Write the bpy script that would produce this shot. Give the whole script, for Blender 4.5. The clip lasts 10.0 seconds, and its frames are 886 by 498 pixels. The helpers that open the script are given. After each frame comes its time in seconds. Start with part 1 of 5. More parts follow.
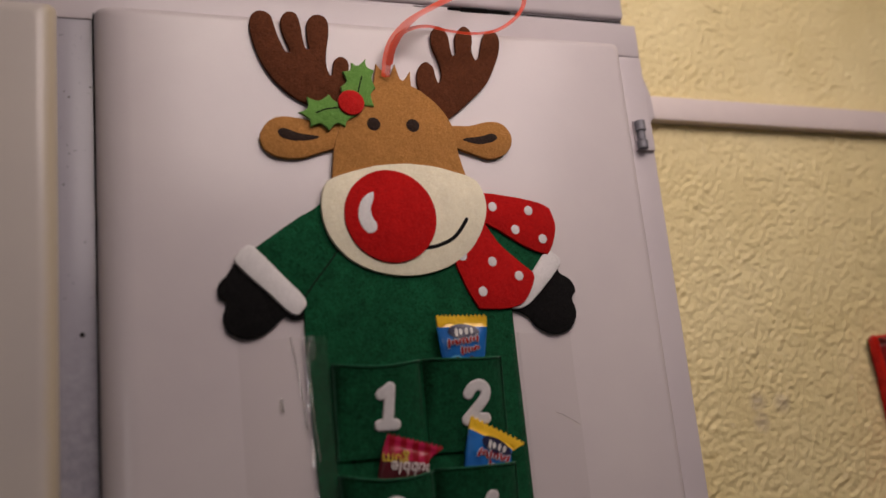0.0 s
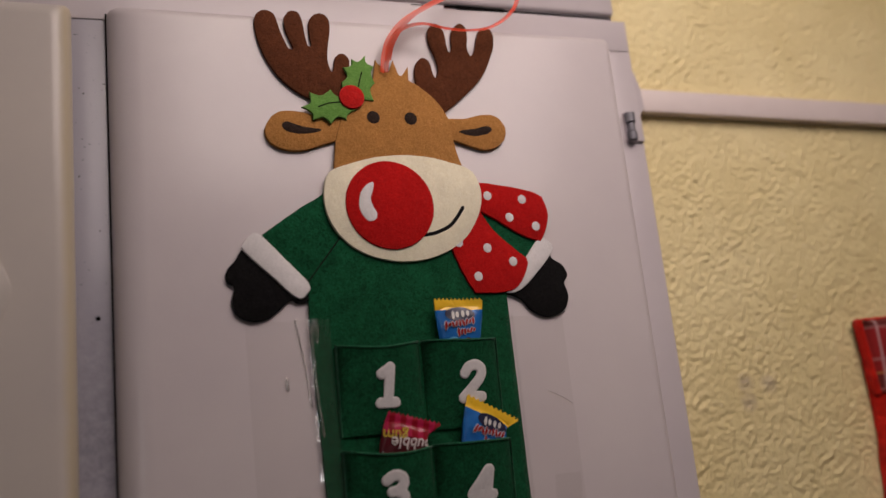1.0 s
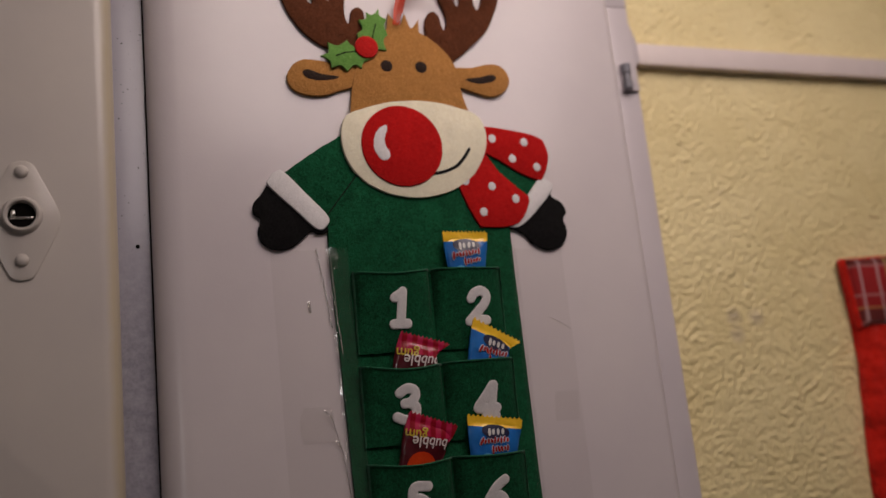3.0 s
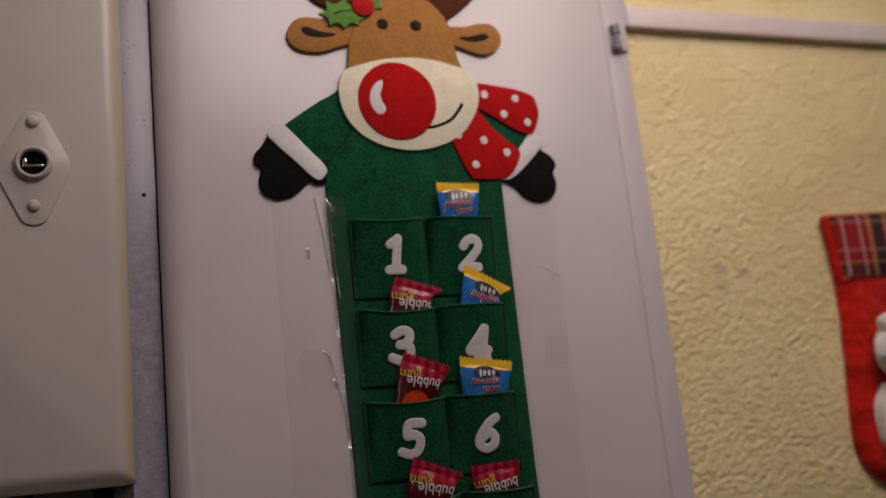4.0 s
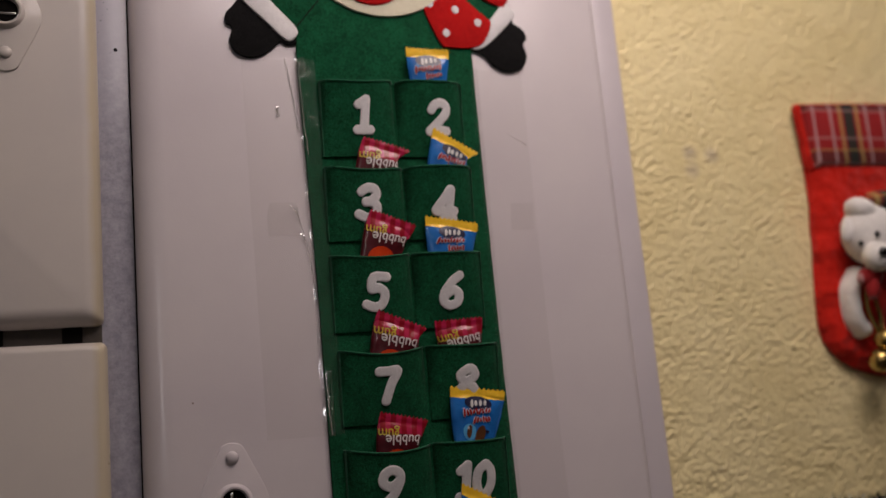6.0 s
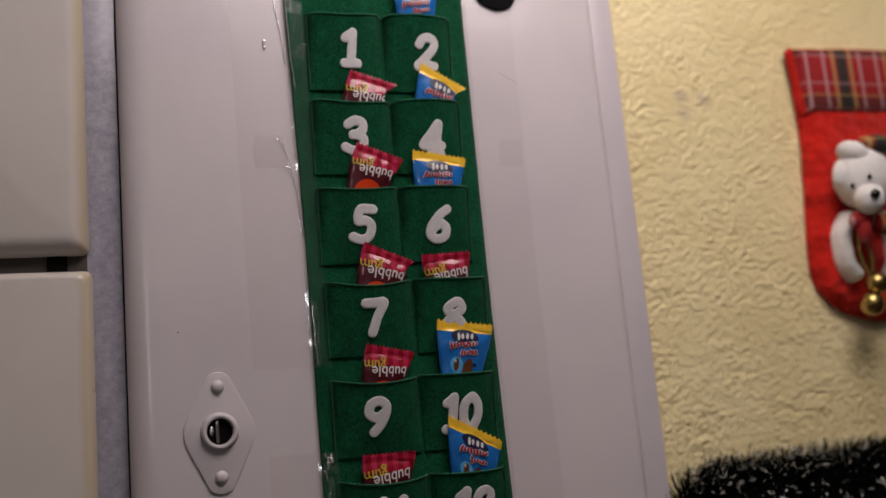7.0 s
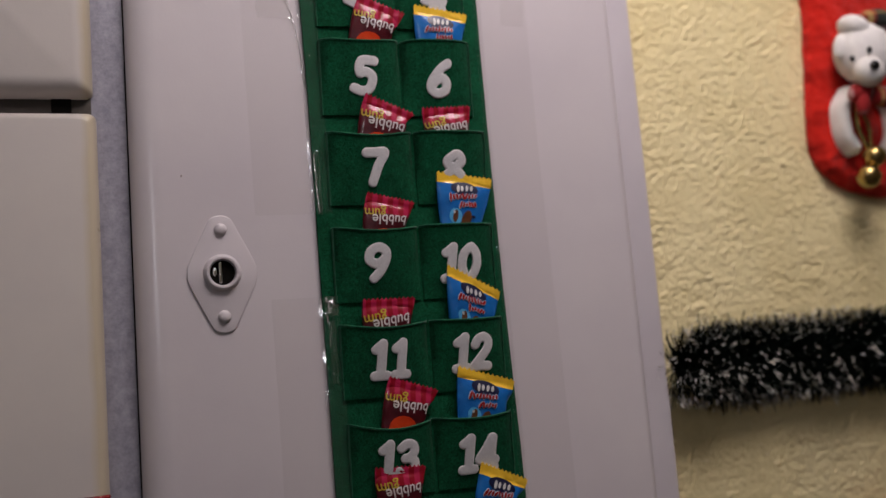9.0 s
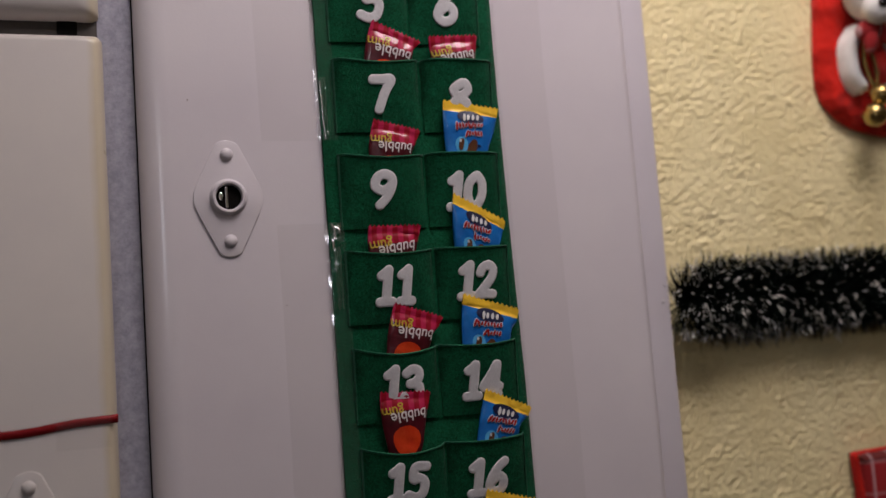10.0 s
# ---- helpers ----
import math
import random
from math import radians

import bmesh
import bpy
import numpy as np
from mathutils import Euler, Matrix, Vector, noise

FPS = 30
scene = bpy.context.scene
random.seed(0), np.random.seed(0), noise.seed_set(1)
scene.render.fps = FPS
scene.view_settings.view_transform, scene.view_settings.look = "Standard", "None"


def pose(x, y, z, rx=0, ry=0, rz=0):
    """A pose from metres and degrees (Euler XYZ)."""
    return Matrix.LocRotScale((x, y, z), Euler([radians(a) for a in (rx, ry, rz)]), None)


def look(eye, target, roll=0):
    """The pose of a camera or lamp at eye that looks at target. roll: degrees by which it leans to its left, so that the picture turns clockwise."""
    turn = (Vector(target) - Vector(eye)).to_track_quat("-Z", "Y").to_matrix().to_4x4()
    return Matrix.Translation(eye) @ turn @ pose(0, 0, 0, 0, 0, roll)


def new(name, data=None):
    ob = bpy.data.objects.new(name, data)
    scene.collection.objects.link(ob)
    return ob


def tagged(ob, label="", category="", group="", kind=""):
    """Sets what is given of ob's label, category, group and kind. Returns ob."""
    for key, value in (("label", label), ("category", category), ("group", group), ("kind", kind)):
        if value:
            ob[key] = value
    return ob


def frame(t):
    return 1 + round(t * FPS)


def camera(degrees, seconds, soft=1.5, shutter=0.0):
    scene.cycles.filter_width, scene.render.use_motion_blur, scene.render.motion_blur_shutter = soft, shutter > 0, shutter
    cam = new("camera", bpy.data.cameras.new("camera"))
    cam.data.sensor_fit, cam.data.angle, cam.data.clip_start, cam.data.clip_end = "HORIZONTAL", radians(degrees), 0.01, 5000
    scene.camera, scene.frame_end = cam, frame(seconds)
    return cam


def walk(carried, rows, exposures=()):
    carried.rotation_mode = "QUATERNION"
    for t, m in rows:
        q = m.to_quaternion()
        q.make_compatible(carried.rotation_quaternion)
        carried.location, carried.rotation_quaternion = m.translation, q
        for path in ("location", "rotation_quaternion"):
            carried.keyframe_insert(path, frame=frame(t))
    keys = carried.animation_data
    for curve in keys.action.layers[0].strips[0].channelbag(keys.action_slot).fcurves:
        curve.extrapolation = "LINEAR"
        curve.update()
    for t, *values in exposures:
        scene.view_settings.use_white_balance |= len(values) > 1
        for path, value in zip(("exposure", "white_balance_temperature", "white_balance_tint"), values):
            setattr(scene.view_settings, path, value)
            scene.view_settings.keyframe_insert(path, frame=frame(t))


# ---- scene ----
import random
from mathutils import noise as mnoise
from mathutils.geometry import delaunay_2d_cdt

cam = camera(47.1, 10.0)
cam.data.dof.use_dof = True
cam.data.dof.focus_distance = 0.848
cam.data.dof.aperture_fstop = 2.4
PATH = [
    (0, (-0.27, -0.731, 1.551), (0.439, 1.076, 2.032), -5.8),
    (0.5, (-0.268, -0.748, 1.542), (0.435, 1.062, 2.021), -5.9),
    (1, (-0.277, -0.766, 1.532), (0.421, 1.046, 2.011), -6.1),
    (1.5, (-0.283, -0.784, 1.518), (0.401, 1.034, 1.995), -6.1),
    (2, (-0.289, -0.798, 1.507), (0.386, 1.026, 1.973), -6.0),
    (2.5, (-0.294, -0.809, 1.491), (0.38, 1.017, 1.951), -6.0),
    (4, (-0.302, -0.853, 1.432), (0.36, 0.985, 1.859), -6.0),
    (4.5, (-0.301, -0.858, 1.403), (0.358, 0.982, 1.829), -5.5),
    (5, (-0.295, -0.862, 1.383), (0.359, 0.984, 1.791), -5.3),
    (5.5, (-0.287, -0.86, 1.359), (0.37, 0.989, 1.742), -5.2),
    (7, (-0.266, -0.847, 1.282), (0.384, 1.012, 1.633), -5.1),
    (7.5, (-0.261, -0.846, 1.261), (0.383, 1.017, 1.599), -5.0),
    (8, (-0.259, -0.846, 1.232), (0.382, 1.02, 1.558), -4.9),
    (8.5, (-0.262, -0.843, 1.211), (0.38, 1.029, 1.498), -4.9),
    (9, (-0.27, -0.843, 1.195), (0.373, 1.034, 1.452), -4.6),
    (9.5, (-0.274, -0.84, 1.174), (0.366, 1.04, 1.407), -4.4),
    (10, (-0.276, -0.838, 1.16), (0.364, 1.046, 1.357), -4.2),
]
EXPOSURE = [(0, -0.89, 6500, 10), (2.5, -0.91, 6480, 10), (5.5, -0.56, 6420, 10), (7.0, -0.08, 6080, 8), (8.5, 0.10, 5920, 8), (10, 0.36, 5840, 8)]
walk(cam, [(t, look(eye, target, roll)) for t, eye, target, roll in PATH], EXPOSURE)

ROOM = (-1.9, 1.7, -2.4, 0.057, 2.52)      # x0, x1, y0, wall plane, ceiling

# ---------------------------------------------------------------- light
world = bpy.data.worlds.new("world")
scene.world = world
world.use_nodes = True
world.node_tree.nodes["Background"].inputs[0].default_value = (0.75, 0.8, 1.0, 1)
world.node_tree.nodes["Background"].inputs[1].default_value = 0.015


def area_lamp(name, where, target, power, colour, sx, sy, spread=180):
    lamp = bpy.data.lights.new(name, "AREA")
    lamp.energy, lamp.color, lamp.shape, lamp.size, lamp.size_y = power, colour, "RECTANGLE", sx, sy
    lamp.spread = math.radians(spread)
    ob = new(name, lamp)
    ob.matrix_world = look(where, target)
    return ob


y_back = ROOM[2]
area_lamp("ceiling_lamp_light", (0.19, -0.57, 2.405), (0.14, 0.0, 1.98), 8.95, (1.0, 0.825, 0.785), 0.72, 0.72, 130)
# invented cool fill from the rear left, where no lamp is known
area_lamp("added_fill_light", (-1.25, y_back + 0.20, 1.75), (-0.1, 0.0, 1.85), 2.5, (0.93, 0.92, 1.0), 0.10, 0.60)

# ---------------------------------------------------------------- materials


def nodes_of(name):
    m = bpy.data.materials.new(name)
    m.use_nodes = True
    t = m.node_tree
    return m, t, t.nodes["Principled BSDF"]


def add(t, kind, **values):
    n = t.nodes.new(kind)
    for k, v in values.items():
        n.inputs[k].default_value = v
    return n


def speckle(t, coords, scale, detail=4.0, rough=0.55):
    n = add(t, "ShaderNodeTexNoise", Scale=scale, Detail=detail, Roughness=rough)
    t.links.new(coords, n.inputs["Vector"])
    return n.outputs["Fac"]


def mixed(t, fac, a, b):
    n = t.nodes.new("ShaderNodeMix")
    n.data_type = "RGBA"
    t.links.new(fac, n.inputs[0])
    n.inputs[6].default_value, n.inputs[7].default_value = (*a, 1), (*b, 1)
    return n


def ramp(t, fac, lo, hi):
    n = add(t, "ShaderNodeMapRange")
    n.inputs["From Min"].default_value, n.inputs["From Max"].default_value = lo, hi
    t.links.new(fac, n.inputs["Value"])
    return n.outputs["Result"]


def bump(t, height, strength, distance, out, base=None):
    n = add(t, "ShaderNodeBump", Strength=strength, Distance=distance)
    t.links.new(height, n.inputs["Height"])
    if base:
        t.links.new(base, n.inputs["Normal"])
    t.links.new(n.outputs["Normal"], out)
    return n.outputs["Normal"]


def felt(name, dark, light, fuzz=0.5, folds=0.0, streak=0.0, nap=1.0):
    """Pressed fibre: short matted hairs, a mottled tone and a soft sheen."""
    m, t, p = nodes_of(name)
    c = t.nodes.new("ShaderNodeTexCoord").outputs["Object"]
    wisps = add(t, "ShaderNodeTexNoise", Scale=230, Detail=5, Roughness=0.68, Distortion=2.6)
    t.links.new(c, wisps.inputs["Vector"])
    fibre = wisps.outputs["Fac"]
    mottle = speckle(t, c, 60, 4)
    a = mixed(t, ramp(t, fibre, 0.36, 0.70), dark, light)
    b = t.nodes.new("ShaderNodeMix")
    b.data_type, b.blend_type = "RGBA", "MULTIPLY"
    b.inputs[0].default_value = 0.35 + streak
    t.links.new(a.outputs[2], b.inputs[6])
    g = mixed(t, ramp(t, mottle, 0.3, 0.7), (0.62, 0.62, 0.62), (1, 1, 1))
    t.links.new(g.outputs[2], b.inputs[7])
    t.links.new(b.outputs[2], p.inputs["Base Color"])
    p.inputs["Roughness"].default_value = 0.95
    p.inputs["Specular IOR Level"].default_value = 0.12
    p.inputs["Sheen Weight"].default_value = fuzz * 0.25
    p.inputs["Sheen Roughness"].default_value = 0.6
    n1 = add(t, "ShaderNodeBump", Strength=0.5 * nap, Distance=0.0014)
    t.links.new(fibre, n1.inputs["Height"])
    bump(t, speckle(t, c, 190, 4), 0.38 * nap, 0.0022, p.inputs["Normal"], n1.outputs["Normal"])
    if folds:
        bump(t, speckle(t, c, 26, 2), folds, 0.02, p.inputs["Normal"], p.inputs["Normal"].links[0].from_socket)
    return m


def paint(name, colour, worn, rough=0.33, speck=0.0, scale=5.0, aged=None, rust=None, coat=0.35):
    """Baked enamel on sheet steel: slight orange peel, faint smears, a few specks."""
    m, t, p = nodes_of(name)
    c = t.nodes.new("ShaderNodeTexCoord").outputs["Object"]
    smear = speckle(t, c, scale, 6, 0.6)
    a = mixed(t, ramp(t, smear, 0.3, 0.75), colour, worn)
    out = a.outputs[2]
    if speck:
        s = ramp(t, speckle(t, c, 260, 2), 0.70 - 0.1 * speck, 0.76)
        b = mixed(t, s, (0, 0, 0), (0.06, 0.06, 0.065))
        t.links.new(out, b.inputs[6])
        out = b.outputs[2]
    where = t.nodes.new("ShaderNodeSeparateXYZ")
    t.links.new(c, where.inputs[0])
    if aged:        # enamel yellowed along the handled edge
        wander = add(t, "ShaderNodeMath")
        wander.operation = "MULTIPLY_ADD"
        wander.inputs[1].default_value = 0.006
        t.links.new(speckle(t, c, 30, 4), wander.inputs[0])
        t.links.new(where.outputs["X"], wander.inputs[2])
        b = mixed(t, ramp(t, wander.outputs[0], aged[0], aged[1]), (0, 0, 0), aged[2])
        t.links.new(out, b.inputs[6])
        out = b.outputs[2]
    if rust:        # rubbed, blotchy metal below this height
        blotch = mixed(t, ramp(t, speckle(t, c, 170, 5, 0.7), 0.36, 0.68), rust[2], rust[3])
        b = mixed(t, ramp(t, where.outputs["Z"], rust[0], rust[1]), (0, 0, 0), (1, 1, 1))
        t.links.new(out, b.inputs[6])
        t.links.new(blotch.outputs[2], b.inputs[7])
        out = b.outputs[2]
    t.links.new(out, p.inputs["Base Color"])
    p.inputs["Coat Weight"].default_value = coat
    p.inputs["Coat Roughness"].default_value = 0.18
    r = add(t, "ShaderNodeMapRange")
    r.inputs["To Min"].default_value, r.inputs["To Max"].default_value = rough - 0.12, rough + 0.06
    t.links.new(speckle(t, c, 22, 5), r.inputs["Value"])
    t.links.new(r.outputs["Result"], p.inputs["Roughness"])
    n1 = add(t, "ShaderNodeBump", Strength=0.10, Distance=0.0006)
    t.links.new(speckle(t, c, 420, 2), n1.inputs["Height"])
    bump(t, speckle(t, c, 14, 3), 0.12, 0.004, p.inputs["Normal"], n1.outputs["Normal"])
    p.inputs["Specular IOR Level"].default_value = 0.15
    return m


def plain(name, colour, rough=0.5, metal=0.0, grain=300, vary=0.25, coat=0.0):
    m, t, p = nodes_of(name)
    c = t.nodes.new("ShaderNodeTexCoord").outputs["Object"]
    a = mixed(t, speckle(t, c, grain, 4), tuple(v * (1 - vary) for v in colour), tuple(min(1, v * (1 + vary)) for v in colour))
    t.links.new(a.outputs[2], p.inputs["Base Color"])
    p.inputs["Roughness"].default_value, p.inputs["Metallic"].default_value = rough, metal
    p.inputs["Coat Weight"].default_value = coat
    p.inputs["Coat Roughness"].default_value = 0.08
    bump(t, speckle(t, c, grain * 2, 3), 0.12, 0.0005, p.inputs["Normal"])
    return m


def foil(name, a, b, stripes=0.0):
    """Printed plastic film: crinkled and glossy, with optional broad lengthwise stripes."""
    m, t, p = nodes_of(name)
    c = t.nodes.new("ShaderNodeTexCoord").outputs["Object"]
    if stripes:
        w = add(t, "ShaderNodeTexWave", Scale=stripes, Distortion=0.6, Detail=1.0)
        t.links.new(c, w.inputs["Vector"])
        fac = ramp(t, w.outputs["Fac"], 0.35, 0.65)
    else:
        fac = speckle(t, c, 90, 3)
    k = mixed(t, fac, a, b)
    t.links.new(k.outputs[2], p.inputs["Base Color"])
    p.inputs["Roughness"].default_value = 0.34
    p.inputs["Specular IOR Level"].default_value = 0.3
    p.inputs["Coat Weight"].default_value = 0.60
    p.inputs["Coat Roughness"].default_value = 0.07
    n = bump(t, speckle(t, c, 60, 1, 0.4), 0.55, 0.005, p.inputs["Normal"])
    bump(t, speckle(t, c, 190, 2, 0.4), 0.35, 0.0016, p.inputs["Normal"], n)
    return m


def clear_film(name, gloss=0.10, haze=0.05, rough=0.07, crinkle=45, depth=0.5):
    """Clear adhesive tape: lets the surface show through, with a slight milky tone and gloss."""
    m = bpy.data.materials.new(name)
    m.use_nodes = True
    t = m.node_tree
    t.nodes.clear()
    out = t.nodes.new("ShaderNodeOutputMaterial")
    c = t.nodes.new("ShaderNodeTexCoord").outputs["Object"]
    clear = add(t, "ShaderNodeBsdfTransparent", Color=(0.985, 0.982, 0.98, 1))
    milk = add(t, "ShaderNodeBsdfDiffuse", Color=(0.93, 0.92, 0.91, 1))
    shine = add(t, "ShaderNodeBsdfGlossy", Color=(1, 1, 1, 1), Roughness=rough)
    bump(t, speckle(t, c, crinkle, 3), depth, 0.003, shine.inputs["Normal"])
    m1, m2 = t.nodes.new("ShaderNodeMixShader"), t.nodes.new("ShaderNodeMixShader")
    m1.inputs[0].default_value, m2.inputs[0].default_value = haze, gloss
    t.links.new(clear.outputs[0], m1.inputs[1])
    t.links.new(milk.outputs[0], m1.inputs[2])
    t.links.new(m1.outputs[0], m2.inputs[1])
    t.links.new(shine.outputs[0], m2.inputs[2])
    t.links.new(m2.outputs[0], out.inputs[0])
    return m


def organza(name, colour):
    m = bpy.data.materials.new(name)
    m.use_nodes = True
    t = m.node_tree
    p = t.nodes["Principled BSDF"]
    c = t.nodes.new("ShaderNodeTexCoord").outputs["Object"]
    k = mixed(t, speckle(t, c, 1200, 2), tuple(v * 0.7 for v in colour), colour)
    t.links.new(k.outputs[2], p.inputs["Base Color"])
    p.inputs["Roughness"].default_value = 0.35
    p.inputs["Alpha"].default_value = 0.72
    p.inputs["Specular IOR Level"].default_value = 0.2
    return m


def plaid(name):
    """Red tartan with green-black bands and thin cream and yellow lines."""
    m, t, p = nodes_of(name)
    c = t.nodes.new("ShaderNodeTexCoord").outputs["Object"]
    sep = t.nodes.new("ShaderNodeSeparateXYZ")
    t.links.new(c, sep.inputs[0])

    def band(axis, step, centre, half):
        a = t.nodes.new("ShaderNodeMath"); a.operation = "MULTIPLY_ADD"
        a.inputs[1].default_value, a.inputs[2].default_value = 1 / step, 40 - centre
        t.links.new(sep.outputs[axis], a.inputs[0])
        f = t.nodes.new("ShaderNodeMath"); f.operation = "FRACT"
        t.links.new(a.outputs[0], f.inputs[0])
        s = t.nodes.new("ShaderNodeMath"); s.operation = "SUBTRACT"; s.inputs[1].default_value = 0.5
        t.links.new(f.outputs[0], s.inputs[0])
        b = t.nodes.new("ShaderNodeMath"); b.operation = "ABSOLUTE"
        t.links.new(s.outputs[0], b.inputs[0])
        r = add(t, "ShaderNodeMapRange")
        r.inputs["From Min"].default_value, r.inputs["From Max"].default_value = half + 0.015, half - 0.015
        t.links.new(b.outputs[0], r.inputs["Value"])
        return r.outputs["Result"]

    layer = None
    for axis, step, centre, half, colour, amount in (
            ("X", 0.073, 0.32, 0.095, (0.008, 0.02, 0.016), 0.94), ("Z", 0.062, 0.48, 0.11, (0.008, 0.02, 0.016), 0.55),
            ("X", 0.073, 0.98, 0.020, (0.55, 0.38, 0.40), 0.65), ("X", 0.073, 0.66, 0.020, (0.55, 0.38, 0.40), 0.65),
            ("Z", 0.062, 0.36, 0.022, (0.5, 0.3, 0.3), 0.35), ("Z", 0.062, 0.84, 0.022, (0.5, 0.3, 0.3), 0.35), ("Z", 0.062, 0.62, 0.018, (0.45, 0.33, 0.10), 0.4),
            ("X", 0.073, 0.16, 0.025, (0.45, 0.36, 0.12), 0.6), ("X", 0.073, 0.48, 0.025, (0.45, 0.36, 0.12), 0.6)):
        k = mixed(t, band(axis, step, centre, half), (0.28, 0.006, 0.008), colour)
        am = t.nodes.new("ShaderNodeMath"); am.operation = "MULTIPLY"; am.inputs[1].default_value = amount
        t.links.new(k.inputs[0].links[0].from_socket, am.inputs[0])
        t.links.new(am.outputs[0], k.inputs[0])
        if layer:
            t.links.new(layer, k.inputs[6])
        layer = k.outputs[2]
    t.links.new(layer, p.inputs["Base Color"])
    p.inputs["Roughness"].default_value = 0.9
    bump(t, speckle(t, c, 700, 3), 0.5, 0.001, p.inputs["Normal"])
    return m


def stucco(name):
    m, t, p = nodes_of(name)
    c = t.nodes.new("ShaderNodeTexCoord").outputs["Object"]
    a = mixed(t, ramp(t, speckle(t, c, 9, 6), 0.3, 0.7), (0.74, 0.625, 0.330), (0.84, 0.73, 0.42))
    b = mixed(t, ramp(t, speckle(t, c, 120, 4), 0.62, 0.8), (0, 0, 0), (0.88, 0.77, 0.50))
    t.links.new(a.outputs[2], b.inputs[6])
    out = b.outputs[2]
    for spot in ((0.335, 0.055, 1.612), (0.362, 0.055, 1.610), (0.336, 0.055, 1.593)):
        d = t.nodes.new("ShaderNodeVectorMath")
        d.operation = "DISTANCE"
        d.inputs[1].default_value = spot
        t.links.new(c, d.inputs[0])
        k = t.nodes.new("ShaderNodeMath")
        k.operation = "MULTIPLY"
        t.links.new(ramp(t, d.outputs["Value"], 0.012, 0.003), k.inputs[0])
        t.links.new(ramp(t, speckle(t, c, 180, 3), 0.1, 1.4), k.inputs[1])
        s = mixed(t, k.outputs[0], (0, 0, 0), (0.22, 0.17, 0.26))
        t.links.new(out, s.inputs[6])
        out = s.outputs[2]
    t.links.new(out, p.inputs["Base Color"])
    p.inputs["Roughness"].default_value = 0.55
    p.inputs["Specular IOR Level"].default_value = 0.35
    n1 = add(t, "ShaderNodeBump", Strength=0.35, Distance=0.002)
    t.links.new(speckle(t, c, 260, 5), n1.inputs["Height"])
    bump(t, speckle(t, c, 85, 3), 0.4, 0.004, p.inputs["Normal"], n1.outputs["Normal"])
    return m


GREEN = felt("green_felt", (0.003, 0.042, 0.017), (0.010, 0.122, 0.051), 0.05, 0.0, 0.40)
BROWN = felt("tan_felt", (0.35, 0.160, 0.042), (0.55, 0.265, 0.080), 0.3)
ANTLER = felt("dark_brown_felt", (0.080, 0.024, 0.010), (0.150, 0.048, 0.020), 0.15)
CREAM = felt("cream_felt", (0.80, 0.74, 0.56), (0.90, 0.86, 0.70), nap=0.6)
RED = felt("red_felt", (0.38, 0.004, 0.005), (0.57, 0.010, 0.009), 0.12)
BERRY = felt("berry_felt", (0.44, 0.005, 0.005), (0.66, 0.014, 0.012))
WHITE = felt("white_felt", (0.68, 0.66, 0.68), (0.81, 0.79, 0.81), nap=0.3)
# lighter copy of the green felt, with the pocket rims' highlight in its colour
GREEN_EDGE = felt("lit_rim_green_felt", (0.006, 0.075, 0.034), (0.022, 0.17, 0.085), 0.5)
BLACK = felt("black_felt", (0.003, 0.003, 0.0035), (0.011, 0.010, 0.011), 0.08)
INK = felt("dark_brown_print", (0.018, 0.010, 0.008), (0.04, 0.022, 0.017))
LEAF = felt("leaf_green_felt", (0.11, 0.27, 0.05), (0.18, 0.38, 0.085))
DOOR = paint("lilac_grey_enamel", (0.54, 0.495, 0.53), (0.62, 0.575, 0.59), 0.34, coat=0.50)
OLD_DOOR = paint("warm_grey_enamel", (0.49, 0.455, 0.447), (0.58, 0.535, 0.495), 0.34, aged=(-0.2775, -0.2715, (0.50, 0.435, 0.33)))
STEEL = paint("grey_steel_enamel", (0.285, 0.275, 0.330), (0.345, 0.335, 0.390), 0.36, 0.1, 6.0, rust=(1.72, 1.60, (0.225, 0.218, 0.266), (0.345, 0.335, 0.390)))
FRAME = paint("frame_enamel", (0.50, 0.46, 0.50), (0.58, 0.54, 0.57), 0.4)
DUCT = plain("white_plastic", (0.68, 0.60, 0.60), 0.4, 0, 60, 0.05)
DARK = plain("dark_void", (0.005, 0.0045, 0.004), 0.9)
CHROME = plain("bright_metal", (0.75, 0.74, 0.72), 0.18, 1.0, 200, 0.1)
GOLD = plain("gold_metal", (0.46, 0.33, 0.12), 0.25, 1.0, 200, 0.15)
HINGE = plain("dull_hinge_metal", (0.19, 0.19, 0.22), 0.55, 0.4, 200, 0.3)
TAPE = clear_film("clear_tape", 0.025, 0.012, 0.30)
SQUARE = clear_film("old_clear_tape", 0.05, 0.06)
WRINKLE = clear_film("folded_clear_tape", 0.55, 0.25, 0.14, 45, 0.2)
FOLD = clear_film("crumpled_clear_tape", 0.15, 0.01, 0.10, 90, 0.5)
TENT = clear_film("raised_clear_tape", 0.12, 0.03, 0.10, 60, 0.4)
OVERLAP = clear_film("crinkled_clear_tape", 0.018, 0.014, 0.13, 95, 0.5)
ORGANZA = organza("red_organza", (0.95, 0.11, 0.05))
STUCCO = stucco("yellow_stucco")
PLASTER = plain("room_plaster", (0.25, 0.22, 0.18), 0.9, 0, 40, 0.06)
CEILING = plain("ceiling_paint", (0.45, 0.43, 0.41), 0.9, 0, 40, 0.04)
FLOOR = plain("floor_tile", (0.12, 0.10, 0.08), 0.4, 0, 12, 0.2)
YELLOW_FOIL = foil("yellow_film", (0.78, 0.44, 0.015), (0.92, 0.60, 0.05))
BLUE_FOIL = foil("blue_film", (0.008, 0.085, 0.36), (0.024, 0.20, 0.59))
